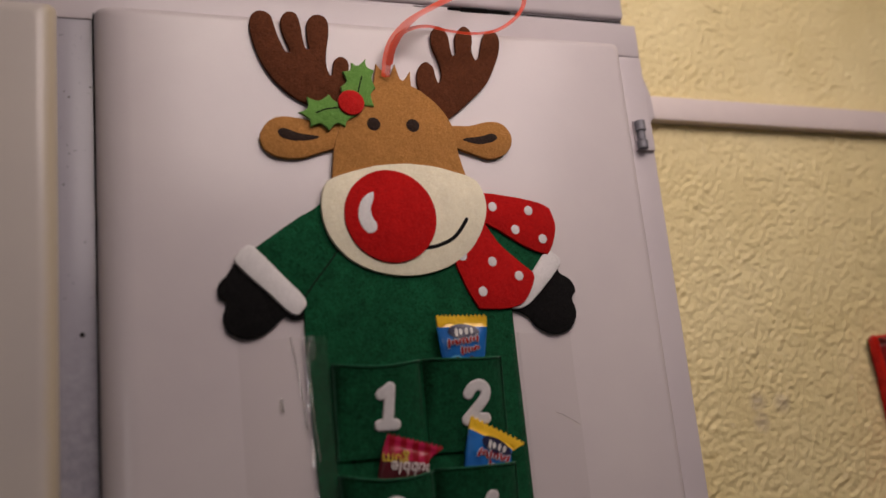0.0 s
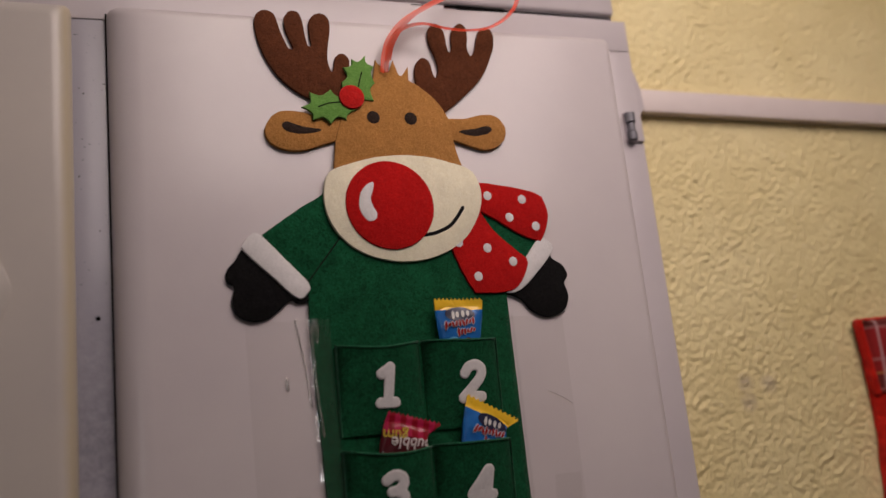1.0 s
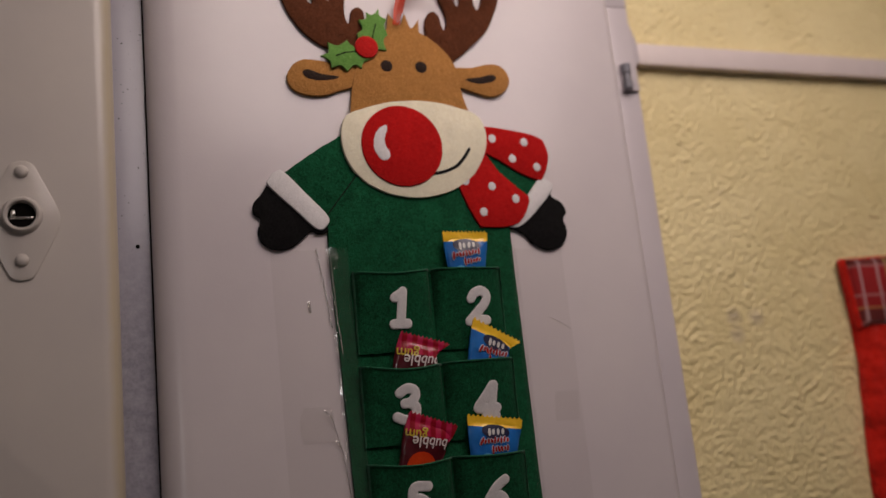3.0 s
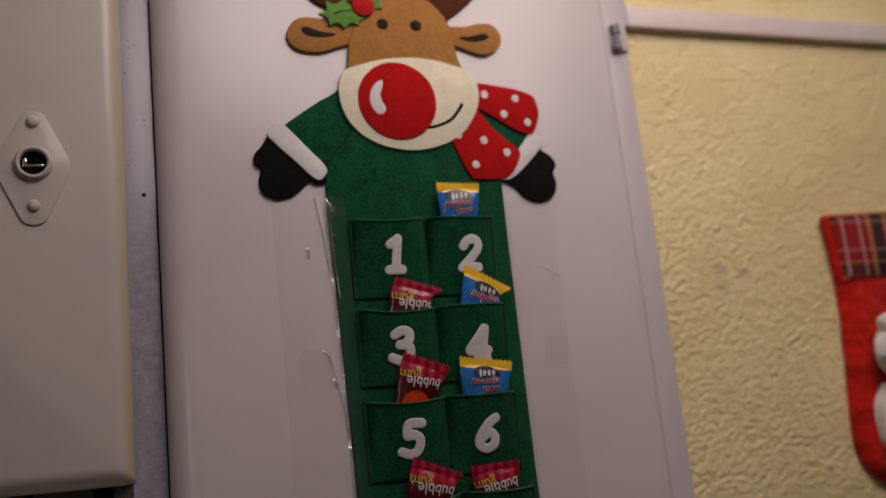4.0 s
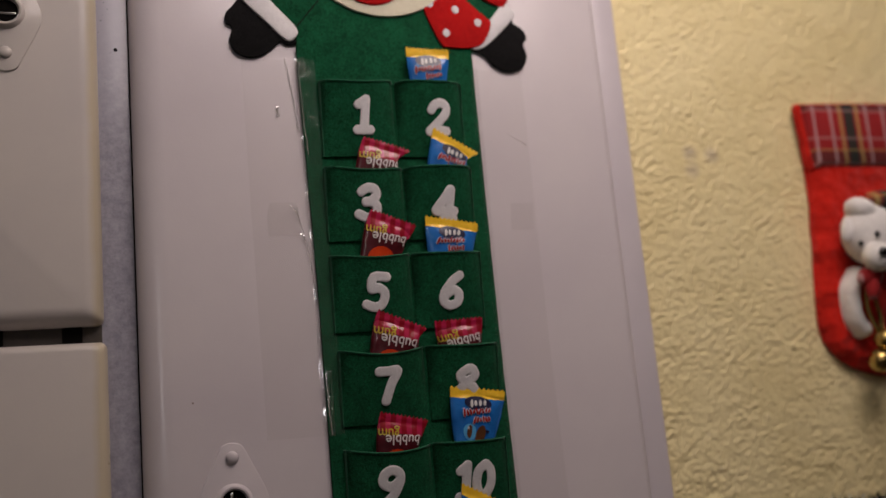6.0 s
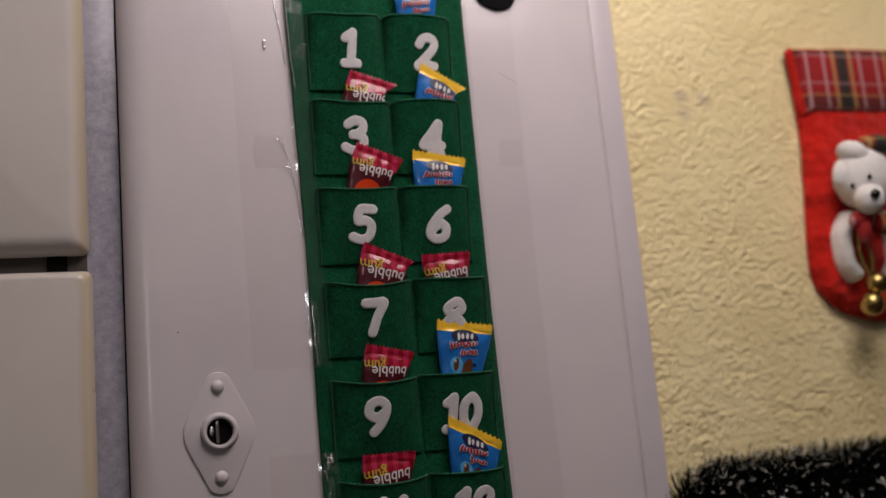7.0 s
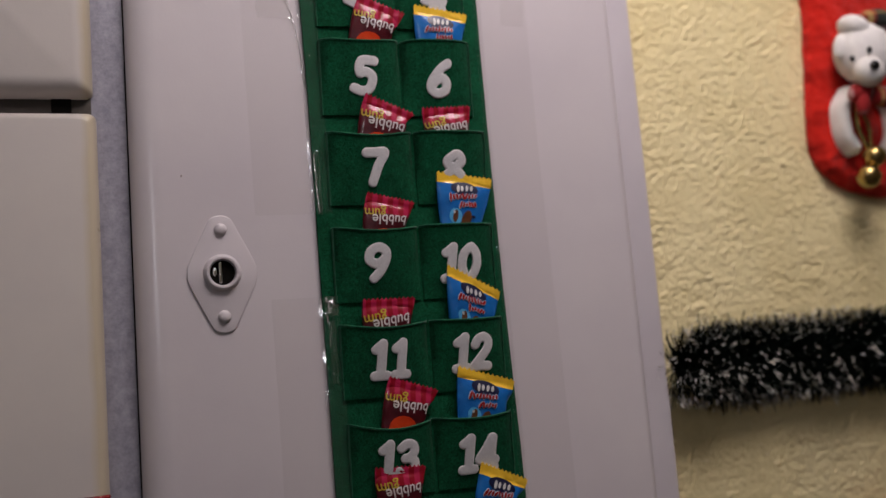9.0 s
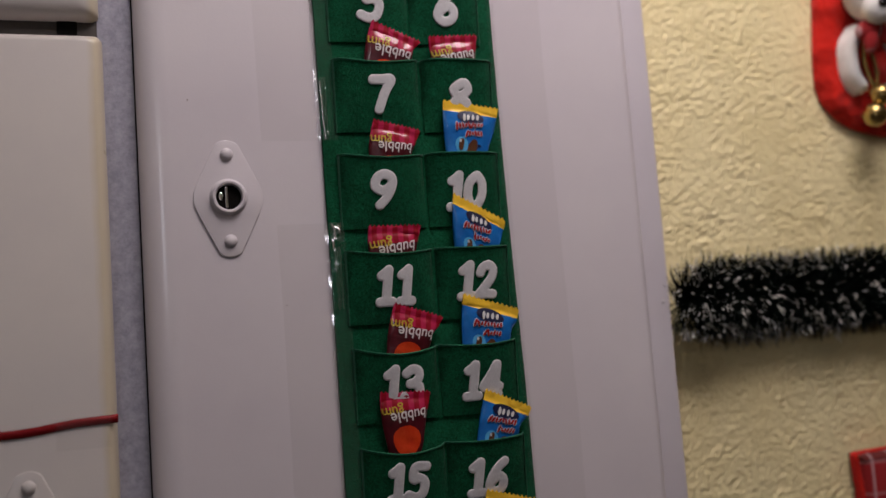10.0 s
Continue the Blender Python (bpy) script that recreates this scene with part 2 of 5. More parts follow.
CRIMSON_FOIL = foil("crimson_film", (0.25, 0.003, 0.014), (0.40, 0.014, 0.065), 34)
MAROON_FOIL = foil("maroon_film", (0.022, 0.004, 0.006), (0.13, 0.007, 0.018))
ORANGE_FOIL = foil("orange_film", (0.50, 0.014, 0.005), (0.70, 0.075, 0.010))
NAVY_PRINT = plain("navy_print", (0.010, 0.012, 0.045), 0.3)
WHITE_PRINT = plain("white_print", (0.55, 0.54, 0.53), 0.35)
YELLOW_PRINT = plain("yellow_print", (0.46, 0.33, 0.02), 0.35)
PALE_PRINT = plain("pale_blue_print", (0.42, 0.50, 0.60), 0.35)
SKY_PRINT = plain("sky_blue_print", (0.10, 0.38, 0.68), 0.35)
PINK_PRINT = plain("pale_pink_print", (0.62, 0.56, 0.56), 0.35)
RED_PRINT = plain("red_print", (0.30, 0.012, 0.012), 0.35)
CAMEL_PRINT = plain("brown_print", (0.10, 0.035, 0.012), 0.35)
VELVET = felt("red_velvet", (0.44, 0.005, 0.002), (0.74, 0.020, 0.006), 0.45, 0.8)
FUR = felt("white_plush", (0.80, 0.77, 0.76), (0.93, 0.91, 0.90), 1.0)
PLAID = plaid("tartan_cloth")
TINSEL = plain("dark_green_tinsel", (0.002, 0.004, 0.003), 0.85, 0.0)
SILVER = plain("silver_tinsel", (0.90, 0.85, 0.76), 0.4, 0.2)
for dull in (DARK, TINSEL):
    dull.node_tree.nodes["Principled BSDF"].inputs["Specular IOR Level"].default_value = 0.06
SHADE = bpy.data.materials.new("lit_lamp_glass")
SHADE.use_nodes = True
SHADE.node_tree.nodes["Principled BSDF"].inputs["Base Color"].default_value = (0.85, 0.8, 0.7, 1)
SHADE.node_tree.nodes["Principled BSDF"].inputs["Emission Color"].default_value = (1.0, 0.84, 0.66, 1)
SHADE.node_tree.nodes["Principled BSDF"].inputs["Emission Strength"].default_value = 3.0

# ---------------------------------------------------------------- helpers


def thing(name, where, label, category, group="", kind=""):
    ob = new(name)
    ob.location = where
    ob.empty_display_size = 0.02
    return tagged(ob, label, category, group, kind)


def mesh_of(name, bm, material, smooth=True):
    bmesh.ops.recalc_face_normals(bm, faces=bm.faces)
    me = bpy.data.meshes.new(name)
    bm.to_mesh(me)
    bm.free()
    for mat in material if isinstance(material, (list, tuple)) else (material,):
        me.materials.append(mat)
    if smooth:
        me.polygons.foreach_set("use_smooth", [True] * len(me.polygons))
        me.polygons.foreach_set("use_smooth", [abs(q.normal.y) < 0.99999 for q in me.polygons])
        me.set_sharp_from_angle(angle=math.radians(38))
    return me


def part(name, bm, material, parent, label="", smooth=True):
    ob = new(name, mesh_of(name, bm, material, smooth))
    ob.parent = parent
    return tagged(ob, label)


def rounded(points, steps=4, closed=True, sharp=()):
    """A smooth line through control points; sharp lists the corners that stay corners."""
    n = len(points)
    p = [Vector(q) for q in points]
    line = []
    for i in range(n if closed else n - 1):
        b, c = p[i], p[(i + 1) % n]
        a = b - (c - b) * 0.3 if i in sharp or (not closed and i == 0) else p[i - 1]
        d = c + (c - b) * 0.3 if (i + 1) % n in sharp or (not closed and i == n - 2) else p[(i + 2) % n]
        for k in range(steps):
            s = k / steps
            line.append(0.5 * (2 * b + (c - a) * s + (2 * a - 5 * b + 4 * c - d) * s * s + (3 * b - a - 3 * c + d) * s ** 3))
    if not closed:
        line.append(p[-1])
    return line


def inset(line, d):
    n, out = len(line), []
    area = sum(line[i].x * line[(i + 1) % n].y - line[(i + 1) % n].x * line[i].y for i in range(n))
    d = d if area > 0 else -d
    for i in range(n):
        a, b, c = line[i - 1], line[i], line[(i + 1) % n]
        t = (c - a)
        t = t / (t.length or 1)
        out.append(b + Vector((-t.y, t.x)) * d)
    return out


def cutout(line, back, front, edge=0.0007, bm=None, jitter=0.0):
    """A sheet cut to an outline in x, z: its back and front lie at these y, with a softened front edge."""
    bm = bm or bmesh.new()
    rnd = random.Random(len(line))
    if jitter:
        line = [q + Vector((rnd.uniform(-jitter, jitter), rnd.uniform(-jitter, jitter))) for q in line]
    deep = edge if front < back else -edge
    rings = [[bm.verts.new((q.x, y, q.y)) for q in ln] for ln, y in
             ((line, back), (line, front + deep), (inset(line, edge * 0.35), front + deep * 0.3), (inset(line, edge), front))]
    for a, b in zip(rings, rings[1:]):
        for i in range(len(a)):
            j = (i + 1) % len(a)
            bm.faces.new((a[i], a[j], b[j], b[i]))
    fill(bm, rings[0])
    fill(bm, rings[-1])
    return bm


def fill(bm, ring):
    """Closes a ring that lies in x, z with well-shaped triangles."""
    n = len(ring)
    y = ring[0].co.y
    co, _, faces, origin, _, _ = delaunay_2d_cdt([Vector((v.co.x, v.co.z)) for v in ring], [(i, (i + 1) % n) for i in range(n)], [list(range(n))], 1, 1e-7)
    vs = [ring[o[0]] if o else bm.verts.new((c.x, y, c.y)) for c, o in zip(co, origin)]
    for f in faces:
        if len({vs[i] for i in f}) == 3:
            try:
                bm.faces.new([vs[i] for i in f])
            except ValueError:
                pass


def ellipse(cx, cz, rx, rz, n=40, turn=0.0):
    c, s = math.cos(turn), math.sin(turn)
    return [Vector((cx + rx * math.cos(a) * c - rz * math.sin(a) * s, cz + rx * math.cos(a) * s + rz * math.sin(a) * c))
            for a in (2 * math.pi * k / n for k in range(n))]


def stroke(line, radius, y, height, bm=None, sides=10, power=0.7):
    """A puffy rounded stroke along a line in x, z, flat at the back and proud by height."""
    bm = bm or bmesh.new()
    line = [Vector(q) for q in line]
    dirs = []
    for i in range(len(line)):
        d = line[min(i + 1, len(line) - 1)] - line[max(i - 1, 0)]
        dirs.append(d / (d.length or 1))
    seq = [(line[0] - dirs[0] * radius * math.sin(a), dirs[0], math.cos(a)) for a in (1.45, 1.1, 0.7, 0.35)]
    seq += [(q, d, 1.0) for q, d in zip(line, dirs)]
    seq += [(line[-1] + dirs[-1] * radius * math.sin(a), dirs[-1], math.cos(a)) for a in (0.35, 0.7, 1.1, 1.45)]
    rings = []
    for q, d, s in seq:
        ring = []
        for k in range(sides + 1):
            a = math.pi * k / sides
            w = math.cos(a) * radius * s
            ring.append(bm.verts.new((q.x - d.y * w, y - height * math.sin(a) ** power * (0.35 + 0.65 * s), q.y + d.x * w)))
        rings.append(ring)
    for a, b in zip(rings, rings[1:]):
        for k in range(sides):
            bm.faces.new((a[k], a[k + 1], b[k + 1], b[k]))
    return bm


def box(x0, x1, y0, y1, z0, z1, bevel=0.0, segments=3, bm=None):
    bm = bm or bmesh.new()
    r = bmesh.ops.create_cube(bm, size=1)
    for v in r["verts"]:
        v.co = Vector((x0 + (v.co.x + 0.5) * (x1 - x0), y0 + (v.co.y + 0.5) * (y1 - y0), z0 + (v.co.z + 0.5) * (z1 - z0)))
    if bevel:
        edges = list({e for v in r["verts"] for e in v.link_edges})
        bmesh.ops.bevel(bm, geom=edges, offset=bevel, segments=segments, affect="EDGES", profile=0.5)
    return bm


def blob(cx, cy, cz, rx, ry, rz, bm=None, tilt=0.0, seg=20, index=0):
    bm = bm or bmesh.new()
    before = set(bm.faces)
    bmesh.ops.create_uvsphere(bm, u_segments=seg, v_segments=seg // 2, radius=1,
                              matrix=Matrix.Translation((cx, cy, cz)) @ Matrix.Rotation(tilt, 4, "Y") @ Matrix.Diagonal((rx, ry, rz, 1)))
    for f in bm.faces:
        if f not in before:
            f.material_index = index
    return bm


def lathe(profile, cx, cz, n=32, bm=None):
    """Turns (radius, y) pairs about an axis along y."""
    bm = bm or bmesh.new()
    rings = [[bm.verts.new((cx + r * math.cos(2 * math.pi * k / n), y, cz + r * math.sin(2 * math.pi * k / n))) for k in range(n)] for r, y in profile]
    for a, b in zip(rings, rings[1:]):
        for k in range(n):
            bm.faces.new((a[k], a[(k + 1) % n], b[(k + 1) % n], b[k]))
    bm.faces.new(rings[-1])
    return bm


# ---------------------------------------------------------------- the room
x0, x1, y0, yw, top = ROOM


def setting(name, bm, material, label):
    ob = new(name, mesh_of(name, bm, material))
    return tagged(ob, label, name.split("_")[0], kind="structure")


def rough_plaster(xa, xb, za, zb, step=0.0016):
    """The near stretch of the wall: trowelled stucco with real relief."""
    nx, nz = int((xb - xa) / step), int((zb - za) / step)
    verts, faces = [], []
    for j in range(nz + 1):
        for i in range(nx + 1):
            x, z = xa + (xb - xa) * i / nx, za + (zb - za) * j / nz
            u, w = 0.82 * x + 0.57 * z, 0.82 * z - 0.57 * x
            warp = mnoise.noise(Vector((x * 90, z * 90, 3.1))) * 0.5
            a = 0.75 * mnoise.noise(Vector((u * 175 + warp, w * 215 - warp, 0.0))) + 0.6 * mnoise.noise(Vector((x * 300, z * 300, 2.0)))
            a += 0.5 * mnoise.noise(Vector((x * 75, z * 75, 7.0)))
            b = mnoise.noise(Vector((x * 460, z * 460, 5.0)))
            c = mnoise.noise(Vector((x * 21, z * 21, 9.0)))
            verts.append((x, yw - 0.0004 - 0.0018 * a * (0.85 + 0.7 * c) - 0.0005 * b, z))
    for j in range(nz):
        for i in range(nx):
            k = j * (nx + 1) + i
            faces.append((k, k + 1, k + nx + 2, k + nx + 1))
    return verts, faces


me = bpy.data.meshes.new("wall_north")
stucco_verts, stucco_faces = rough_plaster(0.235, 0.80, 0.86, 2.16)
me.from_pydata(stucco_verts, [], stucco_faces)
me.materials.append(STUCCO)
me.polygons.foreach_set("use_smooth", [True] * len(me.polygons))
tagged(new("wall_north", me), "yellow trowelled stucco wall with coarse relief", "wall", kind="structure")
setting("wall_north_rest", box(0.80, x1, yw, yw + 0.12, 0, top, bm=box(0.235, 0.80, yw, yw + 0.12, 0, 0.86, bm=box(0.235, 0.80, yw, yw + 0.12, 2.16, top, bm=box(x0, -1.2, yw, yw + 0.12, 0, top)))), STUCCO, "yellow stucco wall around the cabinet")
setting("wall_behind_cabinet", box(-1.2, 0.235, 0.52, 0.64, 0, top), PLASTER, "plain plaster wall behind the cabinet")
setting("wall_south", box(x0, x1, y0 - 0.12, y0, 0, top), PLASTER, "plain plaster wall")
setting("wall_east", box(x1, x1 + 0.12, y0, yw, 0, top), PLASTER, "plain plaster wall")
setting("wall_west", box(x0 - 0.12, x0, y0, 0.64, 0, top), PLASTER, "plain plaster wall")
setting("floor", box(x0, x1, y0, 0.64, -0.1, 0), FLOOR, "brown tiled floor")
setting("ceiling", box(x0, x1, y0, 0.64, top, top + 0.1), CEILING, "white painted ceiling")

lamp = thing("ceiling_lamp", (0.19, -0.57, top), "lit flat ceiling lamp with a warm glass shade", "lamp")
part("mount", box(-0.37, 0.37, -0.37, 0.37, -0.03, 0, 0.008), DUCT, lamp)
part("shade", box(-0.35, 0.35, -0.35, 0.35, -0.10, -0.03, 0.02), SHADE, lamp, "warm glowing glass shade")

# unseen fixture, added only to house the fill light
fill_fixture = thing("added_fill_lamp", (-1.25, y0, 1.75), "tall unseen lamp added as fill light, with a white glass shade", "lamp")
part("mount", box(-0.06, 0.06, 0, 0.02, -0.34, 0.34, 0.006), DUCT, fill_fixture)
part("shade", box(-0.06, 0.06, 0.02, 0.185, -0.32, 0.32, 0.03), SHADE, fill_fixture, "white glowing shade of the added fill lamp")

# ---------------------------------------------------------------- the steel cabinet
cab = thing("steel_cabinet", (0, 0, 0), "lilac-grey enamelled steel cabinet with closed riveted doors", "cabinet")
ZT = 1.942


def lock(cx, cz, door, bar_up, enamel, drop=0.0006):
    r = rounded([(0.0, 0.0475), (0.008, 0.045), (0.013, 0.036), (0.0255, 0.010), (0.0275, 0.0), (0.0255, -0.010), (0.013, -0.036), (0.008, -0.045), (0, -0.0475),
                 (-0.008, -0.045), (-0.013, -0.036), (-0.0255, -0.010), (-0.0275, 0.0), (-0.0255, 0.010), (-0.013, 0.036), (-0.008, 0.045)], 4)
    part("lock_plate", cutout([q * 1.02 + Vector((cx, cz - drop)) for q in r], 0.001, -0.0019, 0.0008), enamel, door)
    for dz in (0.036, -0.036):
        part("rivet", lathe([(0.0054, 0), (0.0052, -0.0030), (0.0041, -0.0045), (0.0023, -0.0053), (0.0004, -0.0056)], cx, cz + dz, 20), enamel, door)
    part("lock_collar", lathe([(0.0165, 0), (0.0150, -0.0030), (0.0140, -0.0058), (0.0128, -0.0068), (0.0114, -0.0066), (0.0105, -0.0052), (0.0103, -0.0030), (0.0102, -0.0013)], cx, cz), enamel, door)
    part("keyhole", lathe([(0.0102, -0.0024), (0.0060, -0.00225), (0.0010, -0.0022)], cx, cz), DARK, door, "dark round keyhole")
    if bar_up:
        bm = box(cx - 0.0030, cx - 0.0006, -0.0046, -0.0020, cz - 0.0085, cz + 0.0085, 0.0006)
    else:
        bm = box(cx - 0.0085, cx + 0.0085, -0.0040, -0.0020, cz - 0.0034, cz - 0.0012, 0.0006)
    part("lock_bar", bm, CHROME, door, "bright metal bar inside the keyhole")
    part("lock_cam", blob(cx - 0.0062, -0.0026, cz + 0.0010, 0.0018, 0.0012, 0.0040, seg=10), CHROME, door)


def steel_door(xa, xb, za, zb, material, radius, label, tight=1.0):
    """A pan-shaped sheet steel door with wide rolled edges."""
    bm = bmesh.new()
    prof = [(0.0, 0.022)] + [(radius * (1 - math.cos(a)), 0.018 * (1 - math.sin(a))) for a in (k * math.pi / 16 for k in range(9))]
    rings = []
    for d, y in prof:
        ring, r = [], 0.006
        e = d * tight       # the top and hinge edges are rolled tighter than the handle edge
        for cx, cz, a0 in ((xb - e - r, zb - e - r, 0), (xa + d + r, zb - e - r, 90), (xa + d + r, za + d + r, 180), (xb - e - r, za + d + r, 270)):
            for k in range(5):
                a = math.radians(a0 + 22.5 * k)
                ring.append(bm.verts.new((cx + r * math.cos(a), y, cz + r * math.sin(a))))
        rings.append(ring)
    for a, b in zip(rings, rings[1:]):
        for i in range(len(a)):
            j = (i + 1) % len(a)
            bm.faces.new((a[i], a[j], b[j], b[i]))
    bm.faces.new(rings[-1])
    bm.faces.new(rings[0][::-1])
    return part("door", bm, material, cab, label)


main_door = steel_door(-0.243, 0.2115, 0.16, ZT, DOOR, 0.024, "tall lilac-grey door with rolled edges", 0.4)
upper_door = steel_door(-0.735, -0.2695, 1.4475, ZT, OLD_DOOR, 0.015, "upper grey door above a dark gap")
lower_door = steel_door(-0.735, -0.2675, 0.16, 1.4345, OLD_DOOR, 0.008, "lower grey door")
lock(-0.174, 1.297, main_door, True, DOOR)
for cx, cz, r in ((-0.203, 1.379, 0.0007), (-0.116, 1.215, 0.0005), (-0.131, 1.206, 0.0005)):
    part("chip", lathe([(r, 0.0), (r * 0.8, -0.0003), (r * 0.2, -0.0004)], cx, cz, 9), CAMEL_PRINT, main_door, "tiny brown chip in the enamel")
lock(-0.341, 1.711, upper_door, False, OLD_DOOR, 0.0035)
lock(-0.333, 1.044, lower_door, True, OLD_DOOR)

part("stile", box(-0.300, -0.2412, 0.0205, 0.046, 0.12, 1.968, 0.0015, bm=None), STEEL, cab, "worn grey steel upright between the doors")
part("stile", box(0.2125, 0.2405, 0.019, 0.50, 0.12, 1.9345, 0.0008), FRAME, cab, "grey upright beside the wall")
part("stile", box(-0.80, -0.725, 0.020, 0.50, 0.12, 1.968, 0.002), FRAME, cab)
part("top_rail", box(-0.725, 0.2405, 0.0192, 0.48, 1.935, 1.967, 0.0008), FRAME, cab)
part("plinth", box(-0.80, 0.2405, 0.03, 0.50, 0.0, 0.12, 0.002), FRAME, cab)
# the recess's shade is put into the rail's dark brown
part("cross_rail", box(-0.725, -0.2712, 0.0175, 0.0202, 1.4300, 1.4520, 0.0004), plain("shaded_brown_steel", (0.045, 0.036, 0.029), 0.7), cab, "brown rail behind the gap, darkened for the shade there")
# solid black blocks give the slots their depth of shade
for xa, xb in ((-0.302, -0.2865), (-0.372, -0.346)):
    part("slot", box(xa, xb, 0.0160, 0.0190, 1.4305, 1.4515), DARK, cab, "black block for the shade of a slot between the doors")
part("screw", lathe([(0.0018, 0.0206), (0.0014, 0.0196), (0.0008, 0.0192), (0.0002, 0.0191)], -0.2540, 1.690, 12), DARK, cab, "small dark screw head")
# no real seal: a black strip deepens the shadow between stile and door
part("gap_shade", box(-0.2440, -0.2426, 0.0190, 0.0212, 0.16, 1.94), DARK, cab, "dark strip that stands in for the shade beside the tall door")
part("back_panel", box(-0.80, 0.2405, 0.46, 0.50, 0.12, 1.968), DARK, cab)
hinge_z = 1.855
for k, (r, za, zb) in enumerate(((0.0050, 0.004, 0.013), (0.0038, -0.005, 0.003), (0.0050, -0.013, -0.006))):
    bm = bmesh.new()
    bmesh.ops.create_cone(bm, cap_ends=True, segments=18, radius1=r, radius2=r, depth=zb - za, matrix=Matrix.Translation((0.2255, 0.0135, hinge_z + (za + zb) / 2)))
    part("hinge_knuckle", bm, HINGE, cab, "dull metal hinge barrel")
part("hinge_leaf", box(0.221, 0.2395, 0.0155, 0.0188, hinge_z - 0.014, hinge_z + 0.015, 0.0008), FRAME, cab)
# a bent sheet ear where the frame meets the wall
ear_line = rounded([(0.2405, 1.945), (0.247, 1.925), (0.2535, 1.902), (0.2545, 1.880), (0.2405, 1.868)], 1)
part("frame_ear", cutout(ear_line, 0.056, 0.030, 0.001), FRAME, cab)

over = thing("wall_cupboard", (0, 0, 0), "grey wall cupboard above the steel cabinet", "cupboard")
part("body", box(-0.80, 0.2285, 0.016, 0.50, 1.9715, top - 0.002, 0.004), FRAME, over)
part("joint_filler", box(-0.79, 0.2265, 0.0203, 0.49, 1.9672, 1.9713), FRAME, over)
for k, (xa, xb, high) in enumerate(((0.052, 0.0665, 0.0018), (0.064, 0.0905, 0.0036), (0.086, 0.1120, 0.0028), (0.109, 0.2265, 0.0016), (-0.790, -0.290, 0.0030), (0.020, 0.034, 0.0012))):
    part("joint", box(xa, xb, 0.0185 + 0.0003 * k, 0.0233, 1.9696 - high / 2, 1.9696 + high / 2, 0.0006), DARK, over, "dark ragged joint")

duct = thing("cable_duct", (0.2585, 0, 1.8965), "pale plastic cable duct fixed along the stucco wall", "duct")
duct.rotation_euler = (0, 0.013, 0)
part("channel", box(0, 1.40, 0.0475, yw + 0.002, -0.0115, 0.0115, 0.001), DUCT, duct)
part("lid", box(0.001, 1.40, 0.0445, 0.0480, -0.0120, 0.0120, 0.0012), DUCT, duct)

# ---------------------------------------------------------------- the felt advent calendar
cal = thing("advent_calendar", (0, 0, 1.85), "green felt reindeer advent calendar with numbered pockets taped to the door", "advent calendar")


def flat(name, points, back, front, material, parent=cal, label="", steps=4, sharp=(), edge=0.0007, jitter=0.00012):
    return part(name, cutout(rounded(points, steps, True, sharp), back, front, edge, None, jitter), material, parent, label)


body_edge = [(-0.070, -0.062), (-0.071, -0.107), (-0.0985, -0.141), (-0.1, -0.173), (-0.099, -0.222), (-0.097, -0.284), (-0.0945, -0.385), (-0.094, -0.433), (-0.093, -0.58),
             (-0.092, -0.745), (-0.092, -0.955), (0.076, -0.955), (0.0755, -0.76), (0.0715, -0.584), (0.0695, -0.429), (0.069, -0.281), (0.069, -0.155), (0.060, -0.098), (0.03, -0.07)]
flat("body", body_edge, -0.0005, -0.0046, GREEN, steps=8, sharp=(1, 2, 10, 11, 16), label="long dark green felt panel")
flat("sleeve", [(-0.066, -0.050), (-0.082, -0.069), (-0.098, -0.079), (-0.116, -0.091), (-0.137, -0.106), (-0.115, -0.132), (-0.098, -0.1435), (-0.060, -0.107)], -0.0008, -0.0034, GREEN, sharp=(4, 6))
flat("sleeve", [(0.045, -0.080), (0.072, -0.094), (0.105, -0.109), (0.112, -0.114), (0.085, -0.150), (0.066, -0.1535), (0.055, -0.13)], -0.0008, -0.0034, GREEN, sharp=(3, 5))
part("seam", stroke([(-0.0705, -0.1065), (-0.0845, -0.1240), (-0.0985, -0.1415)], 0.0006, -0.0040, 0.0008), BLACK, cal, "dark seam between sleeve and body")
flat("mitten", [(-0.140, -0.113), (-0.1555, -0.1245), (-0.1615, -0.132), (-0.1612, -0.140), (-0.1562, -0.1442), (-0.1585, -0.156), (-0.155, -0.166), (-0.145, -0.1712), (-0.133, -0.170),
                (-0.122, -0.163), (-0.1135, -0.1555), (-0.108, -0.1580), (-0.1005, -0.157), (-0.098, -0.150)], -0.0008, -0.0036, BLACK, label="black felt mitten")
flat("mitten", [(0.110, -0.120), (0.1155, -0.1260), (0.125, -0.132), (0.1285, -0.141), (0.1245, -0.148), (0.1268, -0.160), (0.1205, -0.172), (0.106, -0.1765), (0.092, -0.1715), (0.083, -0.1615),
                (0.076, -0.1575), (0.072, -0.152)], -0.0008, -0.0036, BLACK, label="black felt mitten")
flat("cuff", [(-0.1420, -0.1035), (-0.1345, -0.1030), (-0.116, -0.123), (-0.0985, -0.1430), (-0.1005, -0.1520), (-0.109, -0.1545), (-0.128, -0.136), (-0.1480, -0.1160), (-0.1465, -0.1085)],
     -0.0034, -0.0060, WHITE, label="white felt cuff", edge=0.001)
flat("cuff", [(0.1045, -0.1085), (0.110, -0.1085), (0.117, -0.115), (0.114, -0.123), (0.100, -0.138), (0.084, -0.152), (0.073, -0.1555), (0.0685, -0.1515), (0.085, -0.132)],
     -0.0034, -0.0056, WHITE, label="white felt cuff", edge=0.001)

